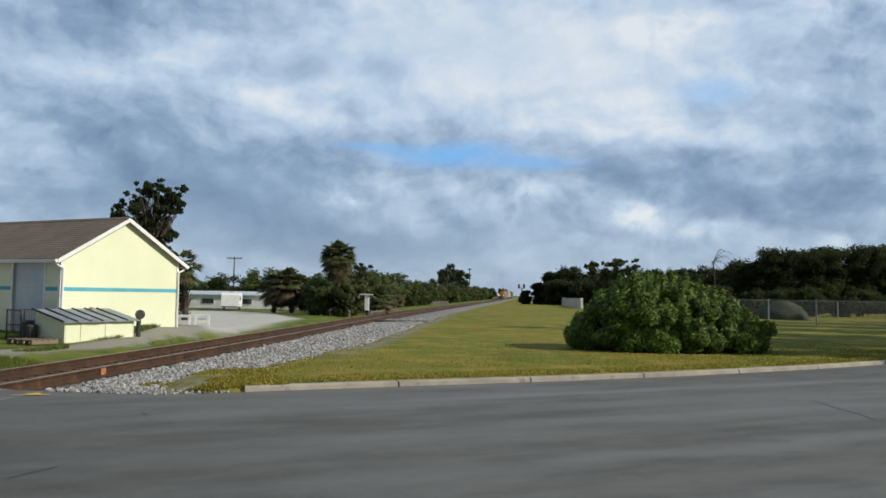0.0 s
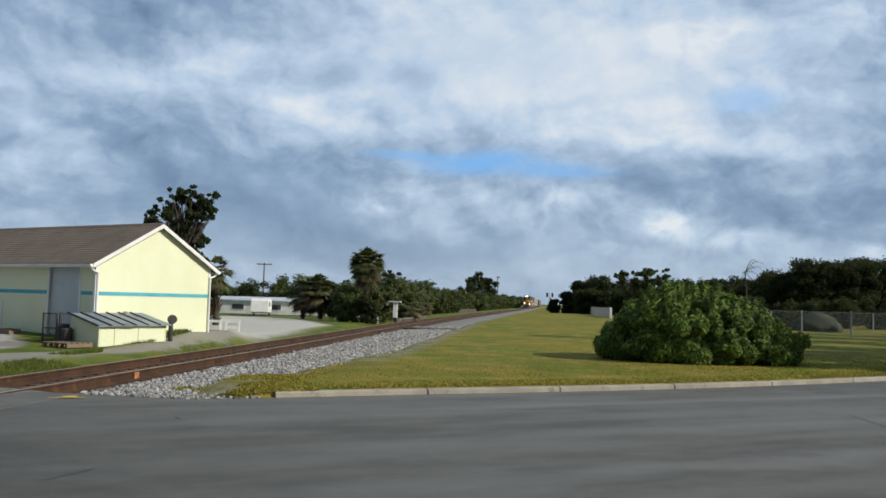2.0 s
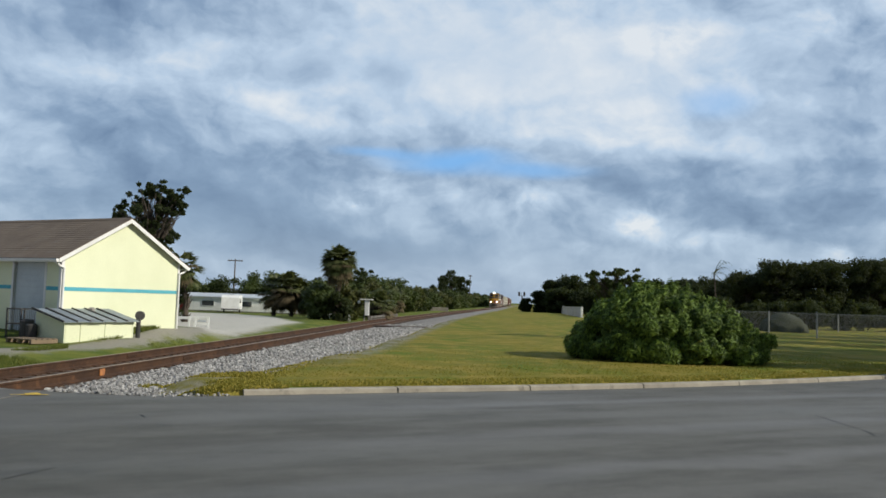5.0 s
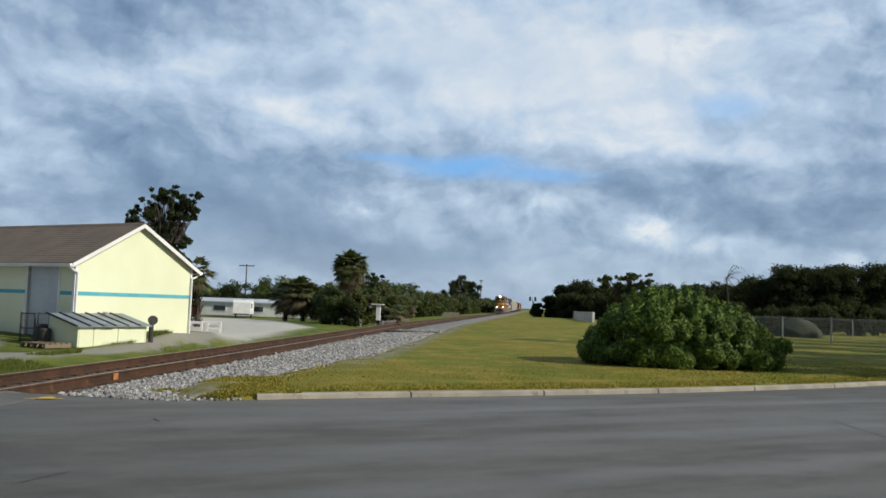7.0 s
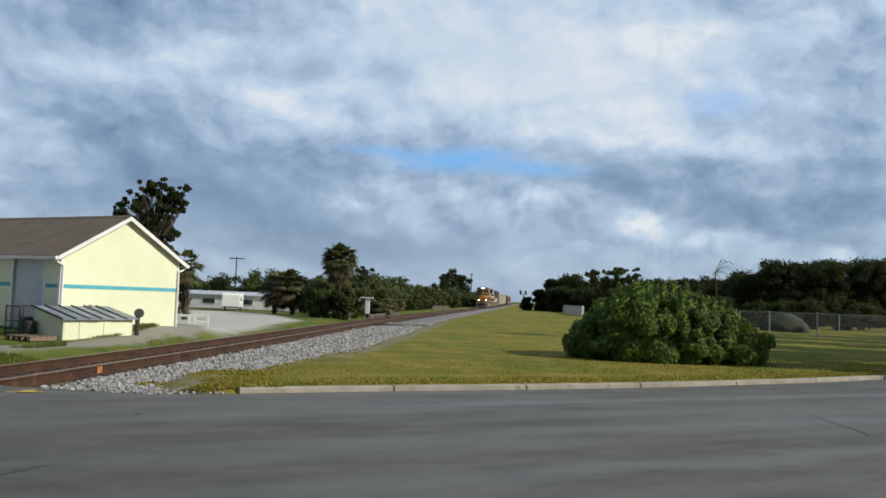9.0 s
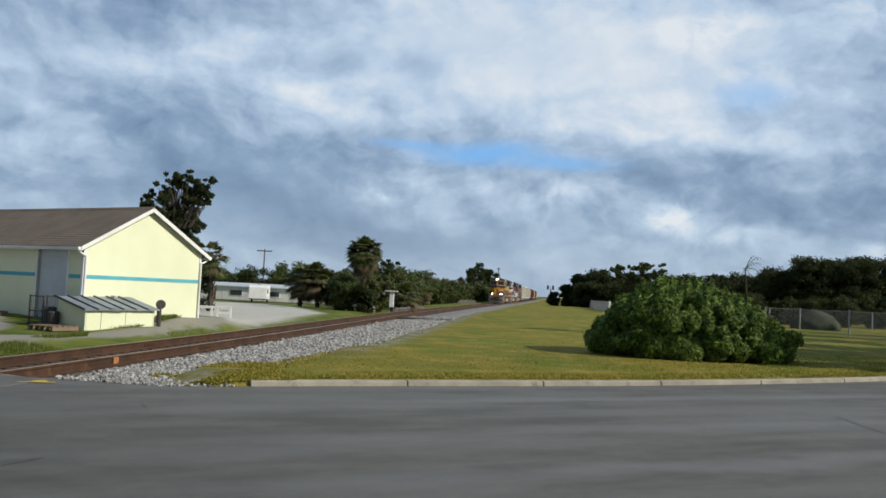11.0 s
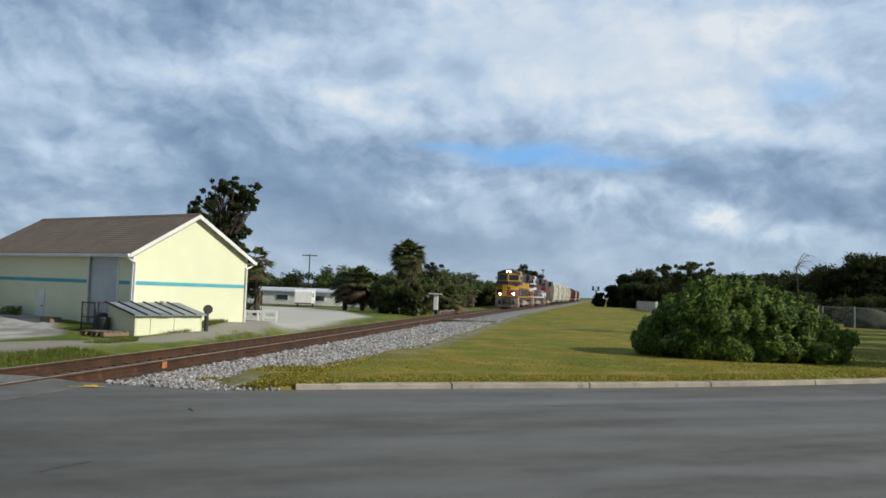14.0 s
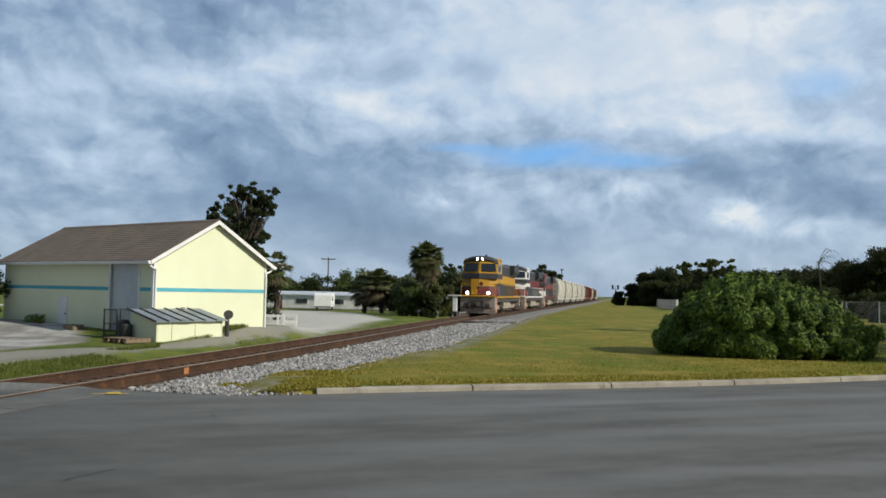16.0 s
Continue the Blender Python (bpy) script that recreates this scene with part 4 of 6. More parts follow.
def plants():
    rng0 = random.Random(77)
    make_bush()
    # tall ragged tree behind the building
    ragged = [(0.12, 0.95, 0.10), (0.36, 0.88, 0.12), (0.02, 0.88, 0.13), (0.22, 0.84, 0.15), (-0.22, 0.81, 0.09), (0.40, 0.79, 0.09), (0.05, 0.76, 0.17), (-0.40, 0.74, 0.10), (0.25, 0.72, 0.12), (-0.18, 0.70, 0.15), (0.08, 0.65, 0.17), (0.22, 0.58, 0.15), (0.10, 0.50, 0.18), (0.25, 0.44, 0.17), (0.15, 0.34, 0.2), (0.2, 0.22, 0.2)]
    def sprays(masses, many):
        """Breaks each mass of a crown into small sprays."""
        made = []
        for bx, bz, br in masses:
            for k in range(many):
                a, q = rng0.uniform(0, 6.28), br * rng0.uniform(0.3, 1.15)
                made.append((bx + q * math.cos(a), bz + q * math.sin(a) * 0.55, br * rng0.uniform(0.22, 0.5)))
        return made

    fine = sprays(ragged, 9)
    make_tree(-18.3, 50.0, 8.8, 4.6, "tall dark ragged broadleaf tree behind the building", M_LEAF, 3, 27000, 0.10, len(fine), shape=fine)
    make_tree(-15.6, 46.5, 3.4, 3.0, "dark leafy shrub behind the building", M_LEAF, 88, 3600, 0.10, 24, 0.05, "shrub_tree")
    make_tree(-21.7, 30.3, 3.1, 2.7, "dark leafy shrub at the end of the building", M_LEAF, 89, 6000, 0.07, 30, 0.05, "shrub_tree")
    make_palm(-14.9, 47.5, 3.1, 1.5, 44, "bushy cabbage palm behind the building", 21)
    make_palm(-8.3, 63.6, 4.55, 1.75, 190, "tall cabbage palm with a round shaggy crown", 22, 0.45, skirt=0.25)
    for i, (x, y, h) in enumerate(((-3.9, 92, 2.0), (-2.9, 98, 1.8))):
        make_palm(x - 2.6, y, h, 1.8, 56, "low cabbage palm beside the railway", 60 + i, 0.6, "palms along the track", 0.3)
    for i, (x, y, h) in enumerate(((-15.6, 76, 2.5), (-13.8, 75, 2.7), (-12.3, 76, 2.4), (-11.2, 75, 2.0), (-14.6, 79, 2.6))):
        make_palm(x, y, h, 2.1, 64, "squat cabbage palm with drooping brown skirt", 30 + i, 0.9, "palms beside the lot", 0.5)
    for i, (x, y, h) in enumerate(((-5.9, 72, 1.3), (-5.6, 75, 1.5), (-5.4, 79, 1.2), (-6.6, 76, 1.6))):
        make_palm(x, y, h, 1.7, 50, "low cabbage palm with dead fronds by the fence", 40 + i, 0.9, "palms beside the fence", 0.4)
    rng = random.Random(8)
    # growth along the far side of the track
    spots = [(-9.3, 61.8, 2.3, 2.6), (-7.6, 61.2, 2.5, 2.4), (-9.6, 66, 2.9, 3.4), (-7.2, 66, 2.7, 3.2), (-7.6, 70, 3.2, 3.6), (-11.0, 72, 2.6, 3.4), (-9.2, 73, 3.0, 3.6), (-7.5, 80, 3.4, 4.0), (-6.6, 86, 3.6, 4.4)]
    yy = 88.0
    while yy < 420:
        w = 4.6 + yy * 0.012
        spots.append((track_x(yy) - 4.4 - w * 0.45 + rng.uniform(-0.4, 0.4), yy, rng.uniform(2.9, 4.3) + yy * 0.004, w * rng.uniform(0.75, 1.1)))
        yy += w * 0.8 + yy * 0.02
    for i, (x, y, h, w) in enumerate(spots):
        make_tree(x, y, h, w, "green broadleaf shrub beside the railway", (M_LEAF2, M_LEAF, M_LEAF2, M_OLIVE)[i % 4], 100 + i, 3200, 0.085 + y * 0.0008, 26, 0.04, "shrub_tree", "growth along the track", None, 0.95)
    make_tree(-8.9, 92, 6.0, 2.6, "thin dark tree rising behind the palms", M_LEAF, 131, 1200, 0.16, 8, 0.6)
    for k, (x, y, h, w) in enumerate(((-0.8, 240, 9.6, 6.6), (2.4, 242, 11.8, 7.4), (5.4, 246, 10.4, 6.4))):
        make_tree(x, y, h, w, "dark tall tree rising over the trackside shrubs", M_LEAF, 132 + k, 5000, 0.24, 24, 0.15, "tree", "tall trees by the track")
    # low woods behind the lot
    for i in range(18):
        x = -58 + i * 3.0 + rng.uniform(-1, 1)
        y = 118 + rng.uniform(-5, 10)
        h = rng.uniform(3.6, 4.3) if i < 9 else rng.uniform(4.4, 5.5)
        make_tree(x, y, h, rng.uniform(6.0, 8.0), "dark green tree at the back of the lot", M_LEAF2 if i % 3 else M_LEAF, 200 + i, 4200, 0.20, 30, 0.04, "tree", "trees behind the lot")
    # far side of the lawn
    for i, (x, y, h, w) in enumerate(((16.0, 158, 2.6, 2.4), (18.6, 157, 4.2, 3.2), (20.8, 155, 6.4, 4.6), (23.4, 154, 7.5, 6.4), (27.4, 155, 6.8, 6.0), (30.8, 152, 6.2, 6.0), (24.0, 190, 3.4, 5), (27.5, 200, 4.0, 7), (25.5, 148, 4.2, 7), (30.5, 145, 5.0, 7), (33.0, 135, 6.2, 5.6), (36.8, 134, 6.4, 5.6), (40.0, 133, 6.8, 5.4), (43.2, 131, 6.6, 5.6), (34.5, 128, 5.0, 6.5), (38.5, 126, 5.2, 6.5), (21.4, 150, 4.4, 6), (26.0, 160, 5.4, 8), (23.4, 163, 5.0, 8))):
        make_tree(x, y, h, w, "dark spreading tree beyond the lawn", M_LEAF, 300 + i, 9000, 0.20, 46, 0.04, "tree", "trees beyond the lawn", None, 1.15)
    young = sprays([(-0.42, 0.86, 0.13), (-0.28, 0.78, 0.16), (-0.12, 0.86, 0.12), (0.05, 0.80, 0.16), (0.16, 0.92, 0.12), (0.30, 0.80, 0.15), (0.42, 0.88, 0.12), (-0.2, 0.66, 0.2), (0.2, 0.68, 0.2), (0.0, 0.52, 0.22)], 8)
    make_tree(8.35, 40, 3.7, 2.4, "loose-leaved young tree behind the shrub", M_LEAF2, 320, 7000, 0.075, len(young), shape=young)
    # trees out of view, added to cast shade on the lawn's right side
    for i, (x, y) in enumerate(((22.5, 22), (24.5, 27), (27.5, 33), (31, 39), (35, 46), (29, 28), (38, 54), (43, 62))):
        make_tree(x, y, rng.uniform(9.5, 10.5), 7.0, "unseen dark tree added to shade the lawn", M_LEAF, 500 + i, 5000, 0.20, 34, 0.1, "tree", "trees along the road", None, 1.15)
    for i in range(15):                          # undergrowth behind the cross fence
        x = 28.5 + 2.9 * i + rng.uniform(-0.6, 0.6)
        make_tree(x, 82 + 0.1 * i + rng.uniform(-1, 1), rng.uniform(2.0, 3.3), rng.uniform(3.6, 4.6), "dark low undergrowth at the edge of the woods", M_LEAF, 450 + i, 3600, 0.12, 30, 0.03, "shrub_tree", "undergrowth by the fence")
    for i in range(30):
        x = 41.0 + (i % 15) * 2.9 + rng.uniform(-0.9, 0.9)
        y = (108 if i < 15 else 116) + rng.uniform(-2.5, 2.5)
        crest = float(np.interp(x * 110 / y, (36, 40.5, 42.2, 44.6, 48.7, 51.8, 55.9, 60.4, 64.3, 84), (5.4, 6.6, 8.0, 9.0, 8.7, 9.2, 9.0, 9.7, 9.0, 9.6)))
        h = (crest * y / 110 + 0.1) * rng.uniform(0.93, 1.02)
        make_tree(x, y, h, rng.uniform(5.5, 7.0), "tree at the edge of the woods, leaf colour darkened as if backlit", M_WOODS, 400 + i, 12000, 0.16, 60, 0.02, "tree", "edge of the woods", None, 1.05)


plants()


# ---- the train ----
M_YEL = material("yellow_paint", (0.50, 0.265, 0.011), (0.41, 0.21, 0.011), 1.2, 25, 0.45, bump=0.03, third=(0.36, 0.19, 0.02))
M_BLACKP = material("black_paint", (0.045, 0.042, 0.045), (0.030, 0.028, 0.030), 1.2, 25, 0.5, bump=0.03, third=(0.075, 0.065, 0.06))
M_REDP = material("dark_red_paint", (0.15, 0.020, 0.015), (0.10, 0.016, 0.012), 1.2, 25, 0.5, bump=0.03)
M_MAROON = material("maroon_car_paint", (0.17, 0.040, 0.032), (0.12, 0.030, 0.025), 0.8, 18, 0.7, third=(0.21, 0.075, 0.05))
M_BROWN = material("brown_car_paint", (0.19, 0.075, 0.05), (0.13, 0.055, 0.04), 0.8, 18, 0.75)
M_PALE = material("pale_hopper_paint", (0.60, 0.58, 0.50), (0.48, 0.46, 0.40), 0.6, 15, 0.75, third=(0.36, 0.31, 0.25))
M_WPAINT = material("white_loco_paint", (0.72, 0.71, 0.68), (0.60, 0.58, 0.55), 0.8, 20, 0.5)
M_PILOT = material("faded_pilot_paint", (0.50, 0.43, 0.36), (0.34, 0.28, 0.23), 2.5, 20, 0.7, third=(0.14, 0.115, 0.095))
M_SALMON = material("salmon_steps_paint", (0.50, 0.28, 0.22), (0.40, 0.23, 0.18), 1.5, 20, 0.7)
M_GRIME = material("running_gear_grime", (0.075, 0.065, 0.055), (0.045, 0.04, 0.036), 2, 25, 0.85)
M_TANK = material("dusty_fuel_tank", (0.42, 0.37, 0.28), (0.26, 0.22, 0.17), 1.6, 20, 0.75, third=(0.10, 0.085, 0.07))
M_STEEL = material("wheel_steel", (0.16, 0.14, 0.12), (0.10, 0.085, 0.075), 3, 30, 0.55, metal=0.4)
M_GLASS = glass_material("dark_cab_glass")
M_HEAD = glow_material("headlight", (1.0, 0.93, 0.80), 45.0)
TRAIN, WHEELS = [], []


def outline_y(bm, ring, x0, x1):
    """A side outline of (y, z) pairs pulled across the body."""
    return prism(bm, ring, x0, x1, 0)


def wheelset(parent, y, r=0.5, keyed=False):
    bm = B()
    rod(bm, (-0.75, 0, 0), (0.75, 0, 0), 0.08, sides=8)
    for s in (-1, 1):
        rod(bm, (s * 0.66, 0, 0), (s * 0.70, 0, 0), r + 0.03, sides=20)
        rod(bm, (s * 0.70, 0, 0), (s * 0.80, 0, 0), r, sides=20)
        for k in range(5):                    # holes' ribs on the wheel plate
            a = k * 2 * math.pi / 5
            rod(bm, (s * 0.81, 0.12 * math.cos(a), 0.12 * math.sin(a)), (s * 0.81, (r - 0.08) * math.cos(a), (r - 0.08) * math.sin(a)), 0.025, sides=4)
    w = part("wheelset", bm, M_STEEL, parent)
    w.location = (0, y, r)
    if keyed:
        WHEELS.append((w, y, r))
    return w


def truck(parent, y, axles, gap, r=0.5, frame_mat=None, keyed=False):
    """A bogie: side frames with springs and journal boxes, and its wheelsets."""
    half = gap * (axles - 1) / 2
    bm = B()
    for s in (-1, 1):
        prism(bm, [(-half - 0.45, 0.55), (-half - 0.3, 0.78), (-half * 0.5, 0.62), (half * 0.5, 0.62), (half + 0.3, 0.78), (half + 0.45, 0.55), (half + 0.2, 0.42), (-half - 0.2, 0.42)], s * 0.98 - 0.08, s * 0.98 + 0.08, 0)
        for i in range(axles):
            yy = -half + i * gap
            box(bm, (s * 1.0 - 0.12, yy - 0.16, r - 0.16), (s * 1.0 + 0.12, yy + 0.16, r + 0.2), 0.02)
            if i:
                for k in (-0.12, 0.12):
                    rod(bm, (s * 1.04, yy - gap / 2 + k, 0.4), (s * 1.04, yy - gap / 2 + k, 0.75), 0.07, sides=8)
    box(bm, (-1.0, -0.25, 0.6), (1.0, 0.25, 0.92))
    t = part("truck", bm, frame_mat or M_GRIME, parent)
    t.location = (0, y, 0)
    for i in range(axles):
        wheelset(t, -half + i * gap, r, keyed)
    return t


def locomotive(colours, label, keyed=False, hood=None):
    """A six-axle road diesel with a wide nose; its front is at y = 0 and it faces -y."""
    main, dark, low, sill = colours
    hood = hood or main
    lamp = M_HEAD if keyed else M_GLASS
    c = thing("locomotive", track_pose(100), label, "locomotive")
    # frame and walkway
    part("underframe", box(B(), (-1.42, 0.75, 1.02), (1.42, 21.3, 1.42), 0.03), M_GRIME, c)
    for s in (-1, 1):
        part("sill_stripe", box(B(), (s * 1.50 - 0.03, 0.7, 1.40), (s * 1.50 + 0.03, 21.3, 1.55), 0.01), sill, c, "pale painted walkway edge")
    part("walkway", box(B(), (-1.49, 0.7, 1.43), (1.49, 21.3, 1.50)), M_GRIME, c)
    # front pilot with plough, steps, coupler and hoses
    pl = part("pilot", box(B(), (-1.45, 0.42, 0.62), (1.45, 0.72, 1.55), 0.03), M_PILOT, c, "faded pale pilot plate")
    bm = B()
    prism(bm, [(-1.4, 0.14), (0.0, 0.14), (0.0, 0.60), (-1.4, 0.60)], 0.50, 0.56, 1)
    prism(bm, [(0.0, 0.14), (1.4, 0.14), (1.4, 0.60), (0.0, 0.60)], 0.50, 0.56, 1)
    part("snow_plough", bm, M_PILOT, pl)
    for s in (-1, 1):
        for k in range(4):
            part("step", box(B(), (s * 1.18 - 0.26, 0.46 + 0.06 * k, 0.34 + 0.30 * k), (s * 1.18 + 0.26, 0.74 + 0.02 * k, 0.38 + 0.30 * k), 0.006), M_SALMON, pl)
        part("step_side", prism(B(), [(0.5, 0.2), (1.35, 0.2), (1.35, 1.45), (0.9, 1.45)], s * 1.46 - 0.02, s * 1.46 + 0.02, 0), M_SALMON, pl, "salmon step side plate")
    bm = B()
    box(bm, (-0.16, -0.02, 0.74), (0.16, 0.5, 1.0), 0.04), box(bm, (-0.24, -0.08, 0.70), (0.10, 0.12, 1.04), 0.05), box(bm, (-0.55, 0.30, 0.62), (0.55, 0.43, 1.22), 0.04), box(bm, (-1.1, 0.36, 0.55), (-0.7, 0.44, 1.0), 0.03), box(bm, (0.7, 0.36, 0.55), (1.0, 0.44, 0.9), 0.03)
    part("coupler", bm, M_GRIME, c)
    for s in (-0.75, -0.45, 0.5, 0.8):
        bm = B()
        rod(bm, (s, 0.40, 1.05), (s * 0.95, 0.28, 0.62), 0.035, sides=6), rod(bm, (s * 0.95, 0.28, 0.62), (s * 0.8, 0.32, 0.45), 0.03, sides=6)
        part("air_hose", bm, M_DARK, c)
    part("anticlimber", box(B(), (-1.45, 0.25, 1.46), (1.45, 0.75, 1.60), 0.03), sill, c, "pale anticlimber shelf")
    # nose: a blunt wedge in colour bands, from below
    nose = [(1.60, 2.30, 0.62, low), (2.30, 2.36, 0.62, dark), (2.36, 2.98, 0.64, main), (2.98, 3.18, 0.72, main)]
    for z0, z1, y0, mat in nose:
        bm = B()
        pts = lambda z: [(-1.50, y0 + 0.80 + (z - 1.6) * 0.12), (-0.85, y0 + 0.34 + (z - 1.6) * 0.16), (0, y0 + (z - 1.6) * 0.16), (0.85, y0 + 0.34 + (z - 1.6) * 0.16), (1.50, y0 + 0.80 + (z - 1.6) * 0.12), (1.50, 2.6), (-1.50, 2.6)]
        lo = [bm.verts.new((x, y, z0)) for x, y in pts(z0)]
        hi = [bm.verts.new((x, y, z1)) for x, y in pts(z1)]
        for i in range(7):
            bm.faces.new((lo[i], lo[(i + 1) % 7], hi[(i + 1) % 7], hi[i]))
        bm.faces.new(hi), bm.faces.new(lo[::-1])
        bmesh.ops.recalc_face_normals(bm, faces=bm.faces[:])
        part("nose_band", bm, mat, c)
    nd = part("nose_door", box(B(), (-0.62, 0.60, 1.62), (-0.08, 0.68, 2.95), 0.02, Matrix.Rotation(radians(-9), 4, "X")), main, c)
    part("door_handle", box(B(), (-0.16, 0.57, 2.2), (-0.12, 0.62, 2.35), 0.008), M_DARK, nd)
    part("emblem_disc", rod(B(), (0.22, 0.62, 2.56), (0.22, 0.70, 2.56), 0.17, sides=18), low, c, "plain round dark red emblem")
    # cab
    part("cab_band", faceted([(0.82, 3.0), (0.95, 3.42), (4.7, 3.42), (4.7, 3.0)], 1.52), dark, c, "dark band below the windows")
    part("cab", faceted([(1.00, 3.42), (1.36, 4.42), (1.80, 4.72), (4.7, 4.72), (4.7, 3.42)], 1.45), main, c)
    part("cab_side", box(B(), (-1.53, 2.5, 2.30), (1.53, 4.7, 3.0), 0.02), main, c)
    part("cab_base", box(B(), (-1.525, 2.5, 1.52), (1.525, 4.7, 2.30), 0.02), dark, c)
    part("cab_roof", arched_roof(1.22, 4.85, 1.47), dark, c, "dark rounded cab roof")
    for s in (-1, 1):                             # pale chevron that runs down from the cab to the walkway
        part("chevron", prism(B(), [(1.30, 2.62), (1.42, 2.62), (2.36, 1.56), (2.24, 1.56)], s * 1.535 - 0.008, s * 1.535 + 0.008, 0), M_WPAINT, c, "thin pale diagonal stripe")
        part("dark_flank", prism(B(), [(1.42, 2.62), (4.68, 2.62), (4.68, 1.56), (2.36, 1.56)], s * 1.532 - 0.006, s * 1.532 + 0.006, 0), dark, c, "dark lower flank of the cab")
    tilt = Matrix.Rotation(math.atan2(0.36, 0.86) * -1, 4, "X")
    for s in (-1, 1):
        m = Matrix.Translation((s * 0.72, 1.375, 3.86)) @ Matrix.Rotation(s * math.atan2(0.42, 1.45), 4, "Z") @ tilt
        bm = box(B(), (-0.60, -0.05, -0.30), (0.60, 0.03, 0.42), 0.015)
        bmesh.ops.transform(bm, matrix=m, verts=bm.verts[:])
        part("windscreen", bm, M_GLASS, c, "dark windscreen pane")
    for s in (-1, 1):
        for y0, y1 in ((1.95, 2.85), (3.0, 3.9)):
            part("side_window", box(B(), (s * 1.455 - 0.015, y0, 3.56), (s * 1.455 + 0.015, y1, 4.24), 0.01), M_GLASS, c, "dark cab side window")
        part("mirror", box(B(), (s * 1.62 - 0.05, 1.75, 3.65), (s * 1.62 + 0.05, 1.80, 4.0), 0.01), M_DARK, c)
    part("number_board", box(B(), (-0.98, 1.62, 4.50), (-0.42, 1.72, 4.68), 0.01, tilt), M_BLACKP, c)
    part("number_board", box(B(), (0.42, 1.62, 4.50), (0.98, 1.72, 4.68), 0.01, tilt), M_BLACKP, c)
    hl = part("headlight_housing", box(B(), (-0.34, 1.36, 4.48), (0.34, 1.70, 4.78), 0.03), M_BLACKP, c)
    for x in (-0.16, 0.16):
        part("headlight", rod(B(), (x, 1.32, 4.63), (x, 1.38, 4.63), 0.095, sides=14), lamp, hl, "round headlight")
    for s in (-1, 1):
        d = part("ditch_light_housing", box(B(), (s * 0.85 - 0.16, 0.34, 1.62), (s * 0.85 + 0.16, 0.62, 1.98), 0.03), M_BLACKP, c)
        part("ditch_light", rod(B(), (s * 0.85, 0.30, 1.80), (s * 0.85, 0.36, 1.80), 0.10, sides=16), lamp, d, "round ditch light")
    # long hood in colour bands, with doors, louvres, fans and flared radiators
    part("hood_lower", box(B(), (-1.02, 4.7, 1.5), (1.02, 20.3, 2.62), 0.02), dark, c)
    part("hood_middle", box(B(), (-1.03, 4.7, 2.62), (1.03, 20.3, 3.42), 0.02), hood, c)
    part("hood_top", outline_hood(3.42, 4.55, 4.7, 20.3), dark, c)
    for s in (-1, 1):
        for i in range(15):
            y = 5.0 + i * 1.0
            part("hood_door", box(B(), (s * 1.035 - 0.02, y + 0.04, 1.62), (s * 1.035 + 0.02, y + 0.94, 2.56), 0.012), dark, c)
            part("hood_door", box(B(), (s * 1.045 - 0.02, y + 0.04, 2.67), (s * 1.045 + 0.02, y + 0.94, 3.36), 0.012), hood, c)
        part("radiator", prism(B(), [(s * 1.0, 3.5), (s * 1.48, 3.9), (s * 1.48, 4.58), (s * 1.0, 4.62)], 15.2, 20.2, 1), M_BLACKP, c, "black flared radiator")
        part("equipment_box", box(B(), (s * 1.25 - 0.25, 4.8, 1.5), (s * 1.25 + 0.25, 7.6, 2.5), 0.03), dark, c)
    for y in (16.4, 18.0, 19.5):
        part("roof_fan", rod(B(), (0, y, 4.5), (0, y, 4.72), 0.62, sides=20), M_GRIME, c)
    part("exhaust_stack", box(B(), (-0.3, 10.5, 4.5), (0.3, 11.4, 4.8), 0.03), M_GRIME, c)
    part("horn", rod(B(), (0.3, 3.4, 4.97), (0.3, 2.9, 4.99), 0.05, 0.10), M_STEEL, c)
    # handrails along both sides, one post at a time
    for s in (-1, 1):
        part("handrail", rod(B(), (s * 1.46, 4.9, 2.55), (s * 1.46, 21.2, 2.55), 0.022, sides=6), sill, c)
        for i in range(10):
            y = 4.9 + i * 1.81
            part("handrail_post", rod(B(), (s * 1.46, y, 1.5), (s * 1.46, y, 2.56), 0.02, sides=6), sill, c)
        bm = B()
        rod(bm, (s * 1.40, 0.40, 1.55), (s * 1.40, 0.55, 2.55), 0.022, sides=6), rod(bm, (s * 1.40, 0.55, 2.55), (s * 0.95, 0.45, 2.5), 0.022, sides=6)
        part("grab_rail", bm, sill, c)
    part("fuel_tank", box(B(), (-1.35, 8.2, 0.32), (1.35, 13.2, 1.05), 0.16), M_TANK, c, "dusty pale fuel tank")
    for s in (-1, 1):
        part("air_tank", rod(B(), (s * 1.28, 6.7, 0.82), (s * 1.28, 8.1, 0.82), 0.17), M_TANK, c)
    truck(c, 4.1, 3, 1.85, 0.53, M_TANK, keyed), truck(c, 17.2, 3, 1.85, 0.53, M_TANK, keyed)
    bm = B()
    box(bm, (-0.16, 21.3, 0.74), (0.16, 22.1, 1.0), 0.04)
    part("coupler", bm, M_GRIME, c)
    part("rear_pilot", box(B(), (-1.45, 21.2, 0.5), (1.45, 21.4, 1.55), 0.02), M_PILOT, c)
    return c


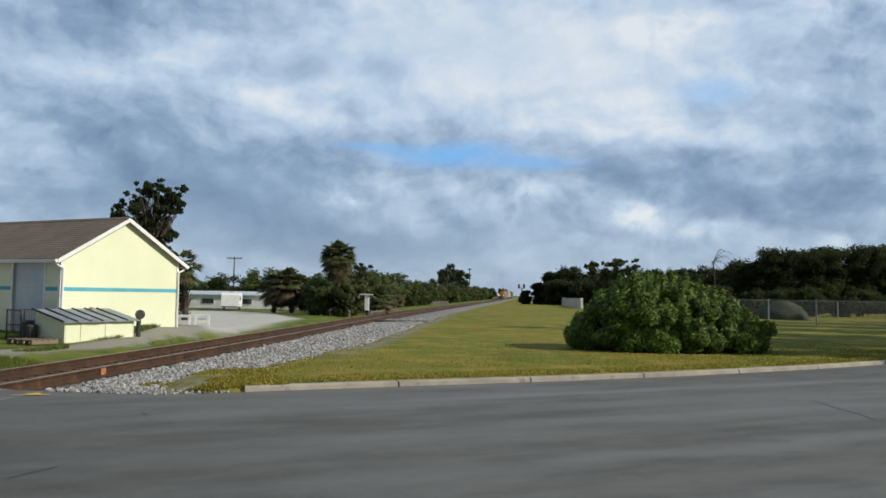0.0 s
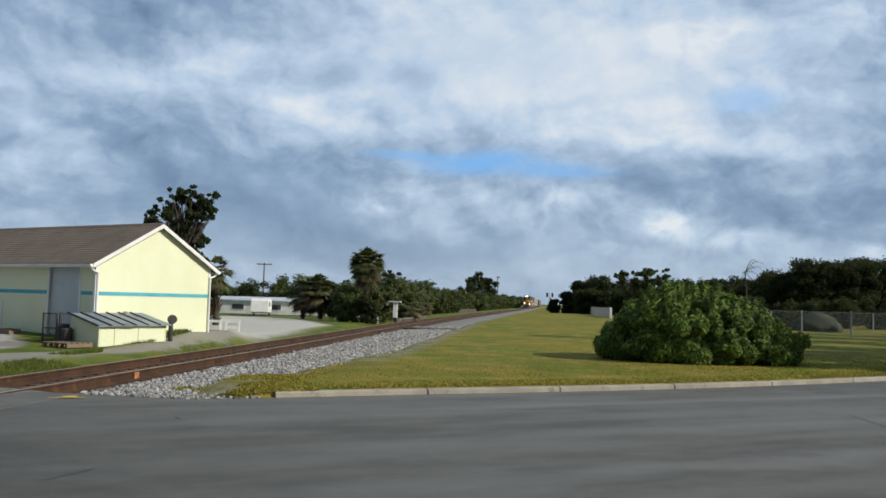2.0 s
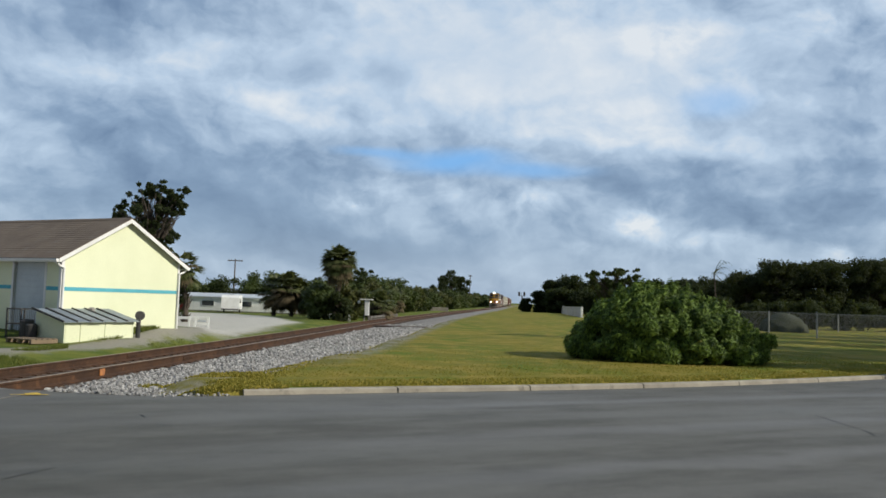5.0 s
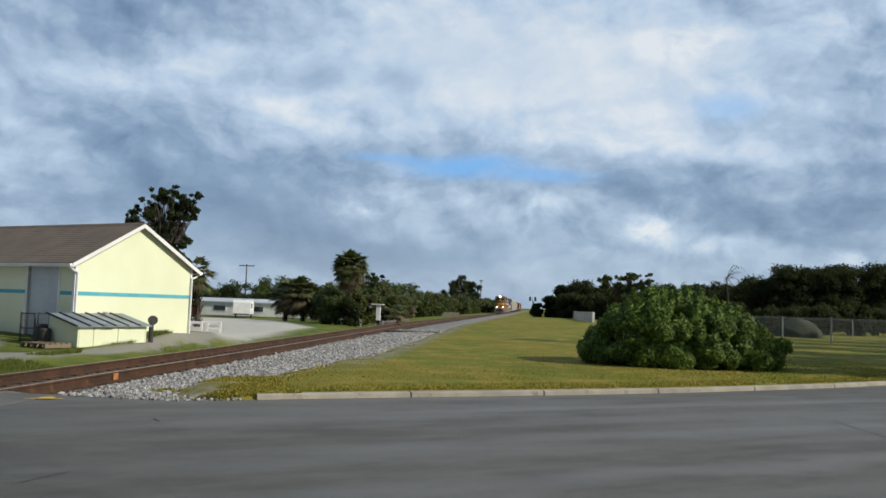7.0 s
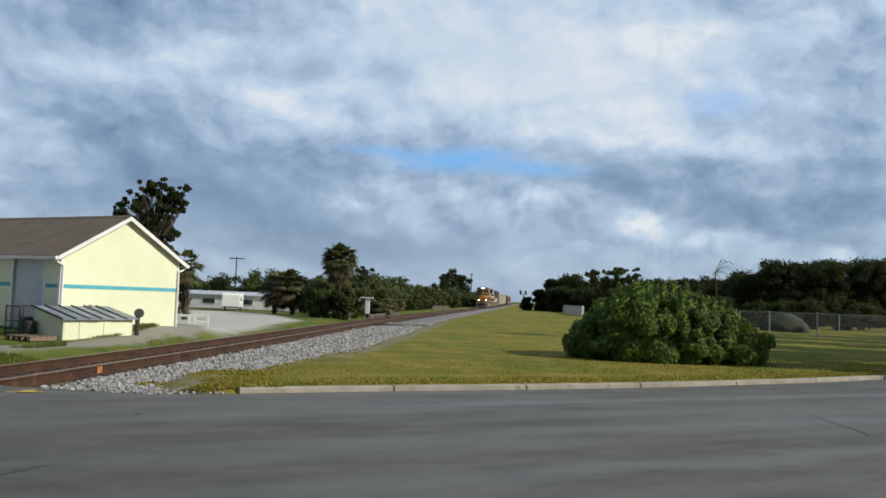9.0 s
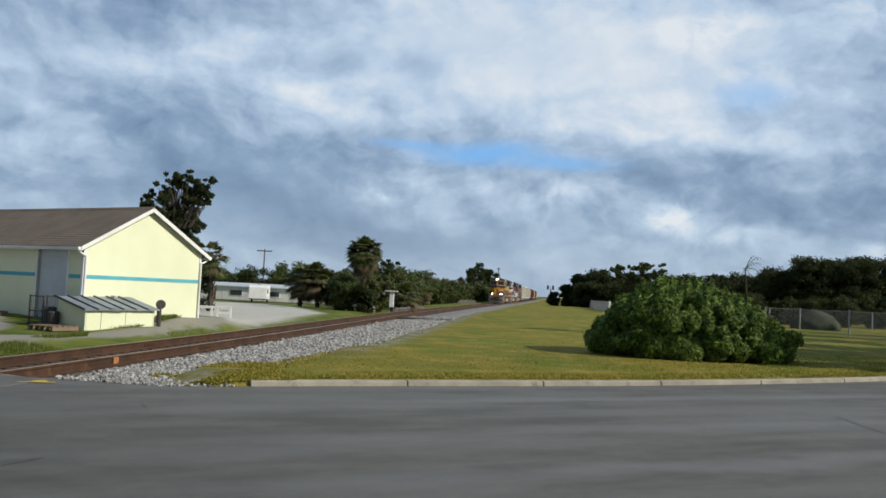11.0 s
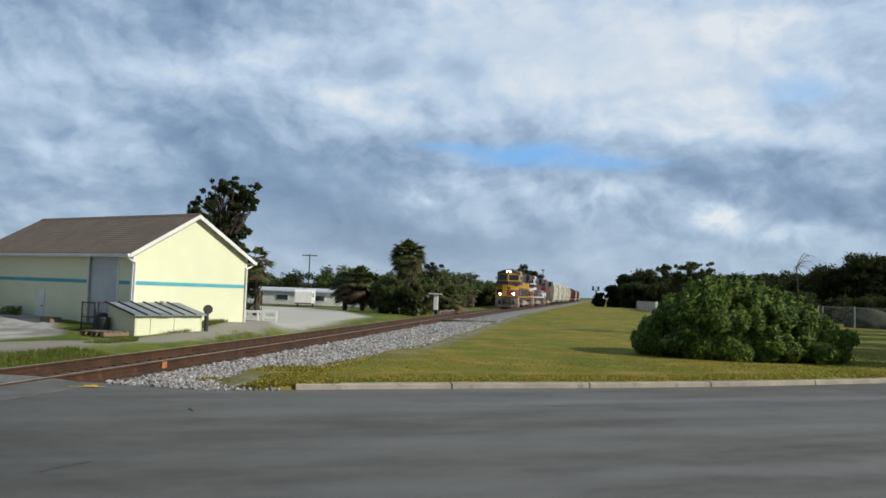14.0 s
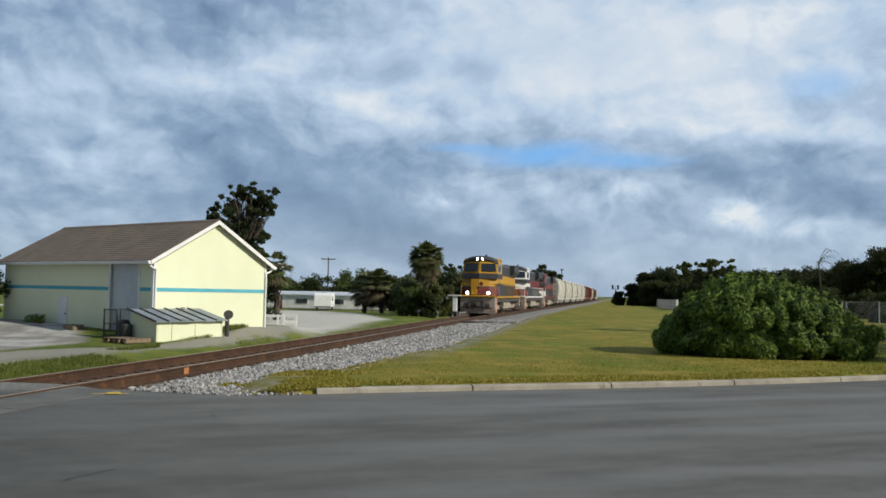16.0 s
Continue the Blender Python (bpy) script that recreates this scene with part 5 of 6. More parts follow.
def faceted(ring, w, back=0.42):
    """A body whose front comes to a blunt edge in the middle: side outline of (y, z) pairs, set back at both sides."""
    bm = B()
    rows = []
    for x in (-w, 0.0, w):
        rows.append([bm.verts.new((x, y + (back if x and y < 2 else 0.0), z)) for y, z in ring])
    n = len(ring)
    for a, b in ((0, 1), (1, 2)):
        for i in range(n):
            j = (i + 1) % n
            bm.faces.new((rows[a][i], rows[a][j], rows[b][j], rows[b][i]))
    bm.faces.new(rows[0]), bm.faces.new(rows[2][::-1])
    bmesh.ops.recalc_face_normals(bm, faces=bm.faces[:])
    return bm


def arched_roof(y0, y1, w):
    """A cab roof that curves down to both sides and over the windscreen."""
    bm = B()
    rows = []
    for y, drop, shrink in ((y0 + 0.05, 0.30, 0.0), (y0 + 0.10, 0.12, 0.0), (y0 + 0.45, 0.0, 0.0), (y1 - 0.3, 0.0, 0.0), (y1, 0.12, 0.02)):
        row = []
        for k in range(9):
            a = -1 + k / 4
            row.append((a * (w - shrink), y + 0.42 * abs(a) * (y < 2.0), 4.92 - drop - 0.36 * abs(a) ** 2.6))
        rows.append(row)
    top = [[bm.verts.new(p) for p in r] for r in rows]
    low = [[bm.verts.new((x, y, min(z - 0.03, 4.54))) for x, y, z in r] for r in rows]
    for side in (top, low):
        for i in range(4):
            for k in range(8):
                bm.faces.new((side[i][k], side[i][k + 1], side[i + 1][k + 1], side[i + 1][k]))
    for i in (0, 4):
        for k in range(8):
            bm.faces.new((top[i][k], top[i][k + 1], low[i][k + 1], low[i][k]))
    for k in (0, 8):
        for i in range(4):
            bm.faces.new((top[i][k], top[i + 1][k], low[i + 1][k], low[i][k]))
    bmesh.ops.recalc_face_normals(bm, faces=bm.faces[:])
    return bm


def outline_hood(z0, z1, y0, y1):
    return prism(B(), [(-1.03, z0), (1.03, z0), (1.03, z1 - 0.25), (0.75, z1), (-0.75, z1), (-1.03, z1 - 0.25)], y0, y1, 1)


def hopper(mat, label, length=16.6, top=4.55, rounded=True):
    """A covered hopper with ribs, a roof walk, slope sheets and discharge gates."""
    c = thing("hopper_car", track_pose(100), label, "freight car", "cars of the freight train")
    L = length
    side = [(-1.35, 1.35), (-1.52, 2.2), (-1.52, 3.6), (-1.30, 4.15), (-0.8, top - 0.15), (0, top - 0.08), (0.8, top - 0.15), (1.30, 4.15), (1.52, 3.6), (1.52, 2.2), (1.35, 1.35)]
    if not rounded:
        side = [(-1.45, 1.25), (-1.45, top - 0.2), (-0.7, top), (0.7, top), (1.45, top - 0.2), (1.45, 1.25)]
    part("body", prism(B(), side, 1.2, L - 1.2, 1), mat, c)
    for y in np.linspace(1.5, L - 1.5, 12):
        bm = B()
        ring = [(a * 1.025, b if b > 2 else b) for a, b in side]
        prism(bm, [(a, b + (0.03 if b > 3.7 else 0)) for a, b in ring], y - 0.05, y + 0.05, 1)
        part("rib", bm, mat, c)
    for k in range(3):
        y = 1.9 + (L - 3.8) * (k + 0.5) / 3
        w = (L - 4.4) / 6
        part("discharge_bay", prism(B(), [(y - w, 1.36), (y + w, 1.36), (y + 0.35, 0.45), (y - 0.35, 0.45)], -1.2, 1.2, 0), mat, c)
    for y0, y1 in ((0.55, 1.25), (L - 1.25, L - 0.55)):
        part("end_platform", box(B(), (-1.35, min(y0, y1), 1.0), (1.35, max(y0, y1), 1.18), 0.02), M_GRIME, c)
    for s in (-1, 1):
        part("side_sill", box(B(), (s * 1.42 - 0.05, 0.6, 1.02), (s * 1.42 + 0.05, L - 0.6, 1.26), 0.01), mat, c)
        for y in (0.7, L - 0.7):
            bm = B()
            for z in np.arange(1.3, top - 0.3, 0.4):
                rod(bm, (s * 0.95, y, z), (s * 1.35, y, z), 0.016, sides=5)
            for x in (0.95, 1.35):
                rod(bm, (s * x, y, 1.1), (s * x, y, top - 0.2), 0.018, sides=5)
            part("end_ladder", bm, M_GRIME, c)
    part("roof_walk", box(B(), (-0.35, 0.9, top - 0.06), (0.35, L - 0.9, top), 0.01), M_GRIME, c)
    for k in range(8):
        y = 2.2 + (L - 4.4) * k / 7
        part("hatch", rod(B(), (0.62, y, top - 0.16), (0.62, y, top + 0.02), 0.3, sides=12), mat, c)
    truck(c, 2.0, 2, 1.75, 0.46), truck(c, L - 2.0, 2, 1.75, 0.46)
    for y0, y1 in ((-0.15, 0.6), (L - 0.6, L + 0.15)):
        part("coupler", box(B(), (-0.13, y0, 0.75), (0.13, y1, 1.0), 0.03), M_GRIME, c)
    return c


def make_train():
    lead = locomotive((M_YEL, M_BLACKP, M_REDP, M_YEL), "yellow and black diesel locomotive with lit headlights", True)
    TRAIN.append((lead, 0.0))
    TRAIN.append((locomotive((M_WPAINT, M_BLACKP, M_REDP, M_WPAINT), "white and black second diesel locomotive with red band", False, M_REDP), 22.2))
    TRAIN.append((locomotive((M_MAROON, M_BLACKP, M_WPAINT, M_MAROON), "maroon third diesel locomotive with white nose band"), 44.6))
    pale = hopper(M_PALE, "dusty cream covered hopper car", 16.6)
    TRAIN.append((pale, 67.2))
    for i in range(4):
        TRAIN.append((copy_thing(pale, Matrix()), 84.2 + 17 * i))
    brown = hopper(M_BROWN, "rusty brown covered hopper car", 16.6, 4.3)
    red = hopper(M_MAROON, "maroon covered hopper car", 16.6, 4.5)
    TRAIN.append((brown, 152.2)), TRAIN.append((red, 169.2))
    for i in range(5):
        TRAIN.append((copy_thing((red, pale, brown)[i % 3], Matrix()), 186.2 + 17 * i))


def track_pose(y):
    return pose(track_x(y), y, 0.017, 0, 0, -math.degrees(math.atan(track_slope(y))))


make_train()


# ---- things beside the line ----
M_ORANGE = material("orange_paint", (0.50, 0.20, 0.06), (0.30, 0.13, 0.06), 9, 40, 0.7, bump=0)
M_YELLINE = material("yellow_road_paint", (0.60, 0.40, 0.04), (0.40, 0.28, 0.06), 8, 40, 0.8, bump=0)
M_SILVER = material("silver_roof", (0.52, 0.55, 0.58), (0.42, 0.45, 0.48), 1.0, 15, 0.6, metal=0.1)
M_GALV = material("galvanised_steel", (0.20, 0.20, 0.195), (0.14, 0.14, 0.135), 4, 30, 0.6, metal=0.2)
M_POST = material("pale_fence_post", (0.36, 0.36, 0.34), (0.27, 0.27, 0.25), 4, 30, 0.8)
M_MOUND = material("overgrown_earth", (0.055, 0.062, 0.040), (0.036, 0.042, 0.024), 1.5, 14, 0.95, bump=0.6, third=(0.085, 0.085, 0.06))
M_POLE = material("utility_pole_wood", (0.15, 0.12, 0.10), (0.10, 0.08, 0.07), 2, 25, 0.9)
M_PALEFENCE = material("pale_grey_boards", (0.46, 0.45, 0.43), (0.36, 0.35, 0.33), 2, 25, 0.85, rnd=0.15)
M_PANEL = material("crossing_concrete", (0.13, 0.125, 0.113), (0.09, 0.087, 0.08), 1.5, 30, 0.9)
M_TERRA = material("terracotta", (0.36, 0.13, 0.07), (0.28, 0.10, 0.06), 4, 30, 0.85)


def at(x, y, turn=0.0, dz=0.0):
    return pose(x, y, ground_z(x, y) + dz, 0, 0, turn)


def make_mobile_home():
    h = thing("mobile_home", at(-32.6, 98.5, -2, -0.05), "long low white mobile home with pale metal roof", "mobile home")
    L = 18.0
    part("wall", box(B(), (0, 0, 0.15), (L, 3.6, 1.72), 0.02), M_WHITE, h)
    part("roof", prism(B(), [(-0.25, 1.72), (3.85, 1.72), (3.85, 1.80), (1.8, 2.25), (-0.25, 1.84)], -0.3, L + 0.3, 0), M_SILVER, h, "pale metal roof")
    part("skirting", box(B(), (0.05, 0.03, -0.1), (L - 0.05, 3.5, 0.16)), M_GREYWOOD, h)
    part("door", box(B(), (1.0, -0.05, 0.15), (1.9, 0.0, 1.66), 0.01), M_REDP, h, "dark red door")
    for x in (3.6, 8.2, 12.0, 15.5):
        w = part("window", box(B(), (x, -0.04, 0.65), (x + 1.6, 0.0, 1.40), 0.01), M_WHITE, h)
        part("pane", box(B(), (x + 0.08, -0.055, 0.73), (x + 1.52, -0.035, 1.32), 0.004), M_GLASS, w)
    for i in range(9):
        part("panel_seam", box(B(), (i * 2.2 + 0.4, -0.012, 0.18), (i * 2.2 + 0.44, 0.0, 1.70)), M_SILVER, h)


def make_caravan():
    c = thing("caravan", at(-23.9, 92.0, 9) @ Matrix.Diagonal((0.84, 0.84, 0.84, 1)), "white box caravan parked on the gravel lot", "caravan")
    part("body", outline_y(B(), [(0, 0.55), (0.15, 2.1), (0.7, 2.42), (5.2, 2.42), (5.6, 1.9), (5.6, 0.55)], -1.15, 1.15), M_WHITE, c)
    part("window", box(B(), (1.14, 1.2, 1.35), (1.17, 2.6, 1.95), 0.01), M_GLASS, c)
    part("skirt_stripe", box(B(), (-1.16, 0.05, 0.75), (1.16, 5.55, 0.85)), M_SILVER, c)
    for s in (-1, 1):
        part("wheel", rod(B(), (s * 0.95, 2.9, 0.34), (s * 1.13, 2.9, 0.34), 0.34, sides=16), M_DARK, c)
    part("bumper", box(B(), (-1.1, -0.1, 0.45), (1.1, 0.05, 0.6), 0.02), M_DARK, c)
    part("roof_vent", box(B(), (-0.3, 2.2, 2.42), (0.3, 2.9, 2.6), 0.03), M_SILVER, c)


def make_frame_sign():
    s = thing("frame_sign", at(-10.45, 35.2, 8), "low white timber frame on posts by the lot", "sign frame")
    for x in (-0.40, -0.16, 0.40):
        part("post", box(B(), (x - 0.045, -0.04, -0.15), (x + 0.045, 0.04, 0.50), 0.006), M_WHITE, s)
    for z in (0.14, 0.42):
        part("rail", box(B(), (-0.115, -0.03, z), (0.355, 0.03, z + 0.085), 0.005), M_WHITE, s)
    part("panel", box(B(), (-0.05, -0.01, 0.27), (0.30, 0.015, 0.35), 0.003), M_SILVER, s)


def make_crossing_box():
    s = thing("white_cabinet", at(-5.75, 62.4), "narrow white cabinet on two legs with flat cap", "cabinet")
    for x in (-0.18, 0.18):
        part("leg", box(B(), (x - 0.05, -0.05, -0.1), (x + 0.05, 0.05, 0.75), 0.005), M_GREYWOOD, s)
    part("body", box(B(), (-0.17, -0.15, 0.72), (0.17, 0.15, 1.90), 0.02), M_WHITE, s)
    part("cap", box(B(), (-0.55, -0.25, 1.90), (0.45, 0.25, 1.98), 0.01), M_WHITE, s)
    part("lamp", bmesh_ball((-0.62, 0, 1.72), 0.12), M_WHITE, s)
    for i, (x, y) in enumerate(((-7.3, 62.8), (-8.6, 63.6))):
        c = thing("garden_chair", at(x, y, 20 + 60 * i), "white plastic garden chair on the grass", "chair", "white chairs under the palm")
        part("seat", box(B(), (-0.25, -0.25, 0.36), (0.25, 0.25, 0.41), 0.01), M_WHITE, c)
        part("backrest", box(B(), (-0.25, 0.22, 0.41), (0.25, 0.27, 0.85), 0.01, Matrix.Rotation(radians(-12), 4, "X")), M_WHITE, c)
        for a in (-0.22, 0.22):
            for b in (-0.22, 0.22):
                part("leg", box(B(), (a - 0.025, b - 0.025, -0.02), (a + 0.025, b + 0.025, 0.36), 0.004), M_WHITE, c)


def make_picket_fence():
    f = thing("picket_fence", at(-5.55, 64.2), "short weathered grey picket fence under the palms", "fence")
    rng = random.Random(4)
    for i in range(13):
        x, y = 0.115 * i * 0.9, 1.15 * i
        part("picket", box(B(), (x - 0.07, y - 0.07, -0.2), (x + 0.07, y + 0.07, 0.72 + rng.uniform(-0.1, 0.08)), 0.015), M_GREYWOOD, f)
    for z in (0.25, 0.55):
        part("rail", rod(B(), (0.0, 0.0, z), (0.115 * 12 * 0.9, 1.15 * 12, z), 0.035, sides=6), M_GREYWOOD, f)


def make_utility_pole(x, y, h, arm, label):
    p = thing("utility_pole", at(x, y), label, "utility pole")
    part("pole", rod(B(), (0, 0, -0.5), (0, 0, h), 0.17, 0.12), M_POLE, p)
    if arm:
        part("crossarm", box(B(), (-arm, -0.08, h - 0.45), (arm, 0.08, h - 0.25), 0.01), M_POLE, p)
        for k in (-0.9, -0.5, 0.5, 0.9):
            part("insulator", rod(B(), (k * arm, 0, h - 0.25), (k * arm, 0, h - 0.05), 0.06, 0.04, 8), M_GALV, p)


def make_signal(x, y):
    s = thing("railway_signal", at(x, y), "railway signal mast with square frame heads", "signal")
    part("mast", rod(B(), (0, 0, -0.3), (0, 0, 5.4), 0.09), M_GALV, s)
    for dx in (-0.9, 0.9):
        part("signal_head", box(B(), (dx - 0.35, -0.1, 4.2), (dx + 0.35, 0.1, 5.6), 0.05), M_DARK, s)
    part("bracket", box(B(), (-1.2, -0.06, 4.1), (1.2, 0.06, 4.2)), M_GALV, s)
    part("ladder", box(B(), (0.1, -0.2, 0), (0.35, -0.15, 4.2)), M_GALV, s)


def make_chain_fence():
    """Posts, top rail and woven wire along the edge of the woods."""
    f = thing("chain_link_fence", Matrix(), "grey chain-link fence in front of the woods", "fence")
    for x0, y0, x1, y1, n, top in ((21.2, 30.0, 26.7, 74.6, 5, 1.68), (27.2, 75.0, 70.0, 79.0, 10, 1.6)):
        way = Vector((x1 - x0, y1 - y0, 0))
        for i in range(n):
            p = Vector((x0, y0, 0)) + way * (i / (n - 1))
            z = ground_z(p.x, p.y)
            part("post", rod(B(), (p.x, p.y, z - 0.3), (p.x, p.y, z + top), 0.062, sides=8), M_POST, f, "pale grey post")
        z = 0.08
        part("top_rail", rod(B(), (x0, y0, z + top - 0.06), (x1, y1, z + top - 0.06), 0.012, sides=6), M_GALV, f)
        bm = B()
        L, step, high = way.length, 0.11, top - 0.06
        u = way.normalized()
        for i in range(int((L + high) / step)):
            for s in (1, -1):
                d0 = i * step - (high if s > 0 else 0)
                d1 = d0 + s * high
                if min(d0, d1) < 0 or max(d0, d1) > L:
                    continue
                a, b = Vector((x0, y0, z)) + u * d0, Vector((x0, y0, z + high)) + u * d1
                w = u * 0.004
                bm.faces.new([bm.verts.new(v) for v in (a - w, a + w, b + w, b - w)])
        tagged(part("woven_wire", bm, M_GALV, f), kind="stuff")
    # a low earth mound behind it
    bm = B()
    bmesh.ops.create_icosphere(bm, subdivisions=4, radius=1.0)
    for v in bm.verts:
        k = 1 + 0.10 * noise.noise(v.co * 2.3)
        v.co = Vector((v.co.x * 2.0 * k, v.co.y * 1.6 * k, v.co.z * 1.5 * k))
    m = part("earth_mound", bm, M_MOUND, None, smooth=True)
    m.matrix_basis = pose(29.0, 69.5, 0.1)
    tagged(m, "low grey-green overgrown earth mound behind the fence", "mound")


def make_board_fence():
    f = thing("board_fence", Matrix(), "pale grey board fence beyond the lawn", "fence")
    bm = B()
    box(bm, (-0.09, -0.02, -0.1), (0.09, 0.02, 1.35), 0.0)
    me = bpy.data.meshes.new("board")
    bm.to_mesh(me), bm.free()
    me.materials.append(M_PALEFENCE)
    rng = random.Random(6)
    a, b = Vector((18.4, 108, 0)), Vector((23.4, 170, 0))
    n = 250
    for i in range(n):
        p = a.lerp(b, i / n)
        o = new("board", me)
        o.parent = f
        o.matrix_basis = pose(p.x, p.y, ground_z(p.x, p.y) + rng.uniform(-0.04, 0.04), 0, 0, 85 + rng.uniform(-4, 4))
    part("end_post", box(B(), (18.2, 107.6, -0.1), (18.5, 107.9, 1.5), 0.02), M_WHITE, f, "white end post")


def make_bent_tree(x, y):
    """A thin leaning stem with a few bare wind-bent sprays."""
    t = thing("bare_palm", at(x, y), "thin leaning palm with a few bent fronds", "palm tree")
    bm = B()
    pts = [Vector((0.1 * math.sin(i * 0.7), 0, i * 1.05)) for i in range(7)]
    for i in range(6):
        rod(bm, pts[i], pts[i + 1], 0.13 - 0.012 * i, 0.12 - 0.012 * i, 7)
    part("trunk", bm, M_BARK, t)
    rng = random.Random(12)
    for k, (dx, dz) in enumerate(((1.3, 1.9), (2.1, 1.7), (1.9, 1.0), (1.3, 0.3), (-0.4, 0.2), (0.9, -0.5), (-0.6, -0.5))):
        bm = B()
        top = pts[-1]
        prev = top
        for j in range(1, 7):
            f = j / 6
            p = top + Vector((dx * f, rng.uniform(-0.1, 0.1), dz * math.sin(f * 1.9) - 0.35 * f * f))
            rod(bm, prev, p, 0.05 - 0.006 * j, 0.045 - 0.006 * j, 5)
            for q in range(4):
                v = [bm.verts.new(p), bm.verts.new(p + Vector((0.06, 0.1, -0.1))), bm.verts.new(p + Vector((rng.uniform(0.0, 0.25), rng.uniform(-0.2, 0.2), -rng.uniform(0.2, 0.5))))]
                bm.faces.new(v)
            prev = p
        part("frond", bm, M_FROND, t)


def make_small_things():
    # paint marks on rails and road, concrete at the crossing
    for off in (-0.755 - 0.05, 0.755 + 0.045):
        y = 17.6 if off > 0 else 18.0
        o = part("rail_mark", box(B(), (-0.012, -0.10, -0.15), (0.012, 0.10, -0.01), 0.004), M_ORANGE, None, "")
        o.matrix_basis = pose(track_x(y) + off, y, 0, 0, 0, -5)
        tagged(o, "orange paint mark on the rail web", "paint mark", "rail marks")
    bm = B()
    box(bm, (-0.55, -0.05, 0.003), (0.55, 0.04, 0.007), 0.0), box(bm, (-0.15, 0.0, 0.003), (0.25, 0.35, 0.008), 0.0, Matrix.Rotation(radians(30), 4, "Z"))
    o = part("road_mark", bm, M_YELLINE)
    o.matrix_basis = pose(-6.45, 12.95, 0, 0, 0, 14) @ Matrix.Diagonal((0.5, 0.6, 1, 1))
    tagged(o, "worn yellow paint mark on the asphalt", "paint mark")
    for off, w in ((0.0, 1.25), (-1.5, 1.1), (1.45, 0.9)):
        bm = B()
        for k in range(9):
            y = 13.6 - 0.1 * (off > 1) - 2.4 * k
            turn = Matrix.Rotation(-math.atan(track_slope(y)), 4, "Z")
            c = track_x(y - 1.2) + off
            box(bm, (c - w / 2, y - 2.38, -0.1), (c + w / 2, y, 0.006), 0.002, turn)
        o = part("crossing_panel", bm, M_PANEL if off else M_ASPHALT)
        tagged(o, "level crossing panel between the rails", "crossing panel", kind="structure")
    # tar lines and cracks
    rng = random.Random(9)
    for x, y, a, L in ((-3.8, 7.3, 76, 0.56), (-4.1, 11.3, -50, 0.3), (-3.6, 10.5, -10, 0.25), (6.3, 13.8, -96, 2.1), (7.2, 17.55, 2, 0.7), (9.8, 19.0, 30, 1.3), (0.7, 13.2, 20, 0.8)):
        p = Vector((x, y, 0.0))
        verts, d = [], radians(a)
        for k in range(13):
            d += rng.uniform(-0.35, 0.35)
            n = Vector((-math.sin(d), math.cos(d), 0)) * rng.uniform(0.005, 0.014)
            verts += [p - n + Vector((0, 0, 0.004)), p + n + Vector((0, 0, 0.004))]
            p = p + Vector((math.cos(radians(a) * 0.7 + d * 0.3), math.sin(radians(a) * 0.7 + d * 0.3), 0)) * L / 12
        o = mesh_object("road_crack", verts, [(2 * k, 2 * k + 2, 2 * k + 3, 2 * k + 1) for k in range(12)], M_CRACK)
        tagged(o, "dark crack line in the asphalt", "crack", "road cracks", "structure")
    # pots, a crate and a low seat along the shaded wall
    for k, (x, y, r, h) in enumerate(((-6.75, -0.5, 0.14, 0.3), (-6.35, -0.45, 0.12, 0.30), (-5.95, -0.5, 0.13, 0.26))):
        t = thing("flower_pot", BUILD @ pose(x, y, 0.02 + 0.04 * k), "terracotta flower pot by the shaded wall", "flower pot", "pots along the wall")
        part("pot", rod(B(), (0, 0, -0.2), (0, 0, h), r * 0.7, r, 12), M_TERRA, t)
        leaf_cloud("plant", [(0, 0, h + 0.12, 0.2, 0.2, 0.2)], 120, 0.05, M_BUSH, t, 70 + k)
    for k, (x, y, w, h, mat, lab) in enumerate(((-6.2, -0.85, 1.0, 0.22, M_WHITE, "long white plastic trough by the wall"), (-7.1, -0.7, 0.4, 0.28, M_WHITE, "white bucket box by the wall"), (-3.6, -0.6, 0.6, 0.36, M_WOOD, "low wooden crate by the wall"))):
        t = thing("crate", BUILD @ pose(x, y, 0), lab, "crate", "crates along the wall")
        for s in (-1, 1):
            part("side", box(B(), (s * w / 2 - 0.015, -0.2, -0.15), (s * w / 2 + 0.015, 0.2, h), 0.004), mat, t)
            part("end", box(B(), (-w / 2, s * 0.2 - 0.015, -0.15), (w / 2, s * 0.2 + 0.015, h), 0.004), mat, t)
        part("bottom", box(B(), (-w / 2, -0.19, 0.0), (w / 2, 0.19, 0.02)), mat, t)
    # a white barrier rail at the lot's edge, a timber ramp over the stones, a latch on the box lid
    t = thing("barrier_rail", at(-14.4, 44.0, 2), "low white timber barrier rail at the lot", "barrier")
    part("beam", box(B(), (-1.3, -0.05, 0.26), (1.3, 0.05, 0.40), 0.008), M_WHITE, t)
    for x in (-1.1, 0.0, 1.1):
        part("post", box(B(), (x - 0.06, 0.05, -0.2), (x + 0.06, 0.15, 0.34), 0.006), M_WHITE, t)
    for k in range(4):
        y = 53.2 + 0.42 * k
        t = thing("crossing_timber", pose(track_x(y) + 0.95, y, -0.12, 0, 0, -4), "dark timber ramp plank over the ballast", "plank", "ramp planks")
        part("plank", box(B(), (0, -0.19, -0.12), (3.4, 0.19, 0.06), 0.012), M_TIE, t)
    t = thing("lid_weight", BUILD @ pose(0.35, 0.95, 0.93, 0, 0, 20), "small grey block lying on the tin lid", "block")
    part("block", box(B(), (-0.09, -0.07, -0.03), (0.09, 0.07, 0.13), 0.02, Matrix.Rotation(radians(25), 4, "X")), M_GREYWOOD, t)
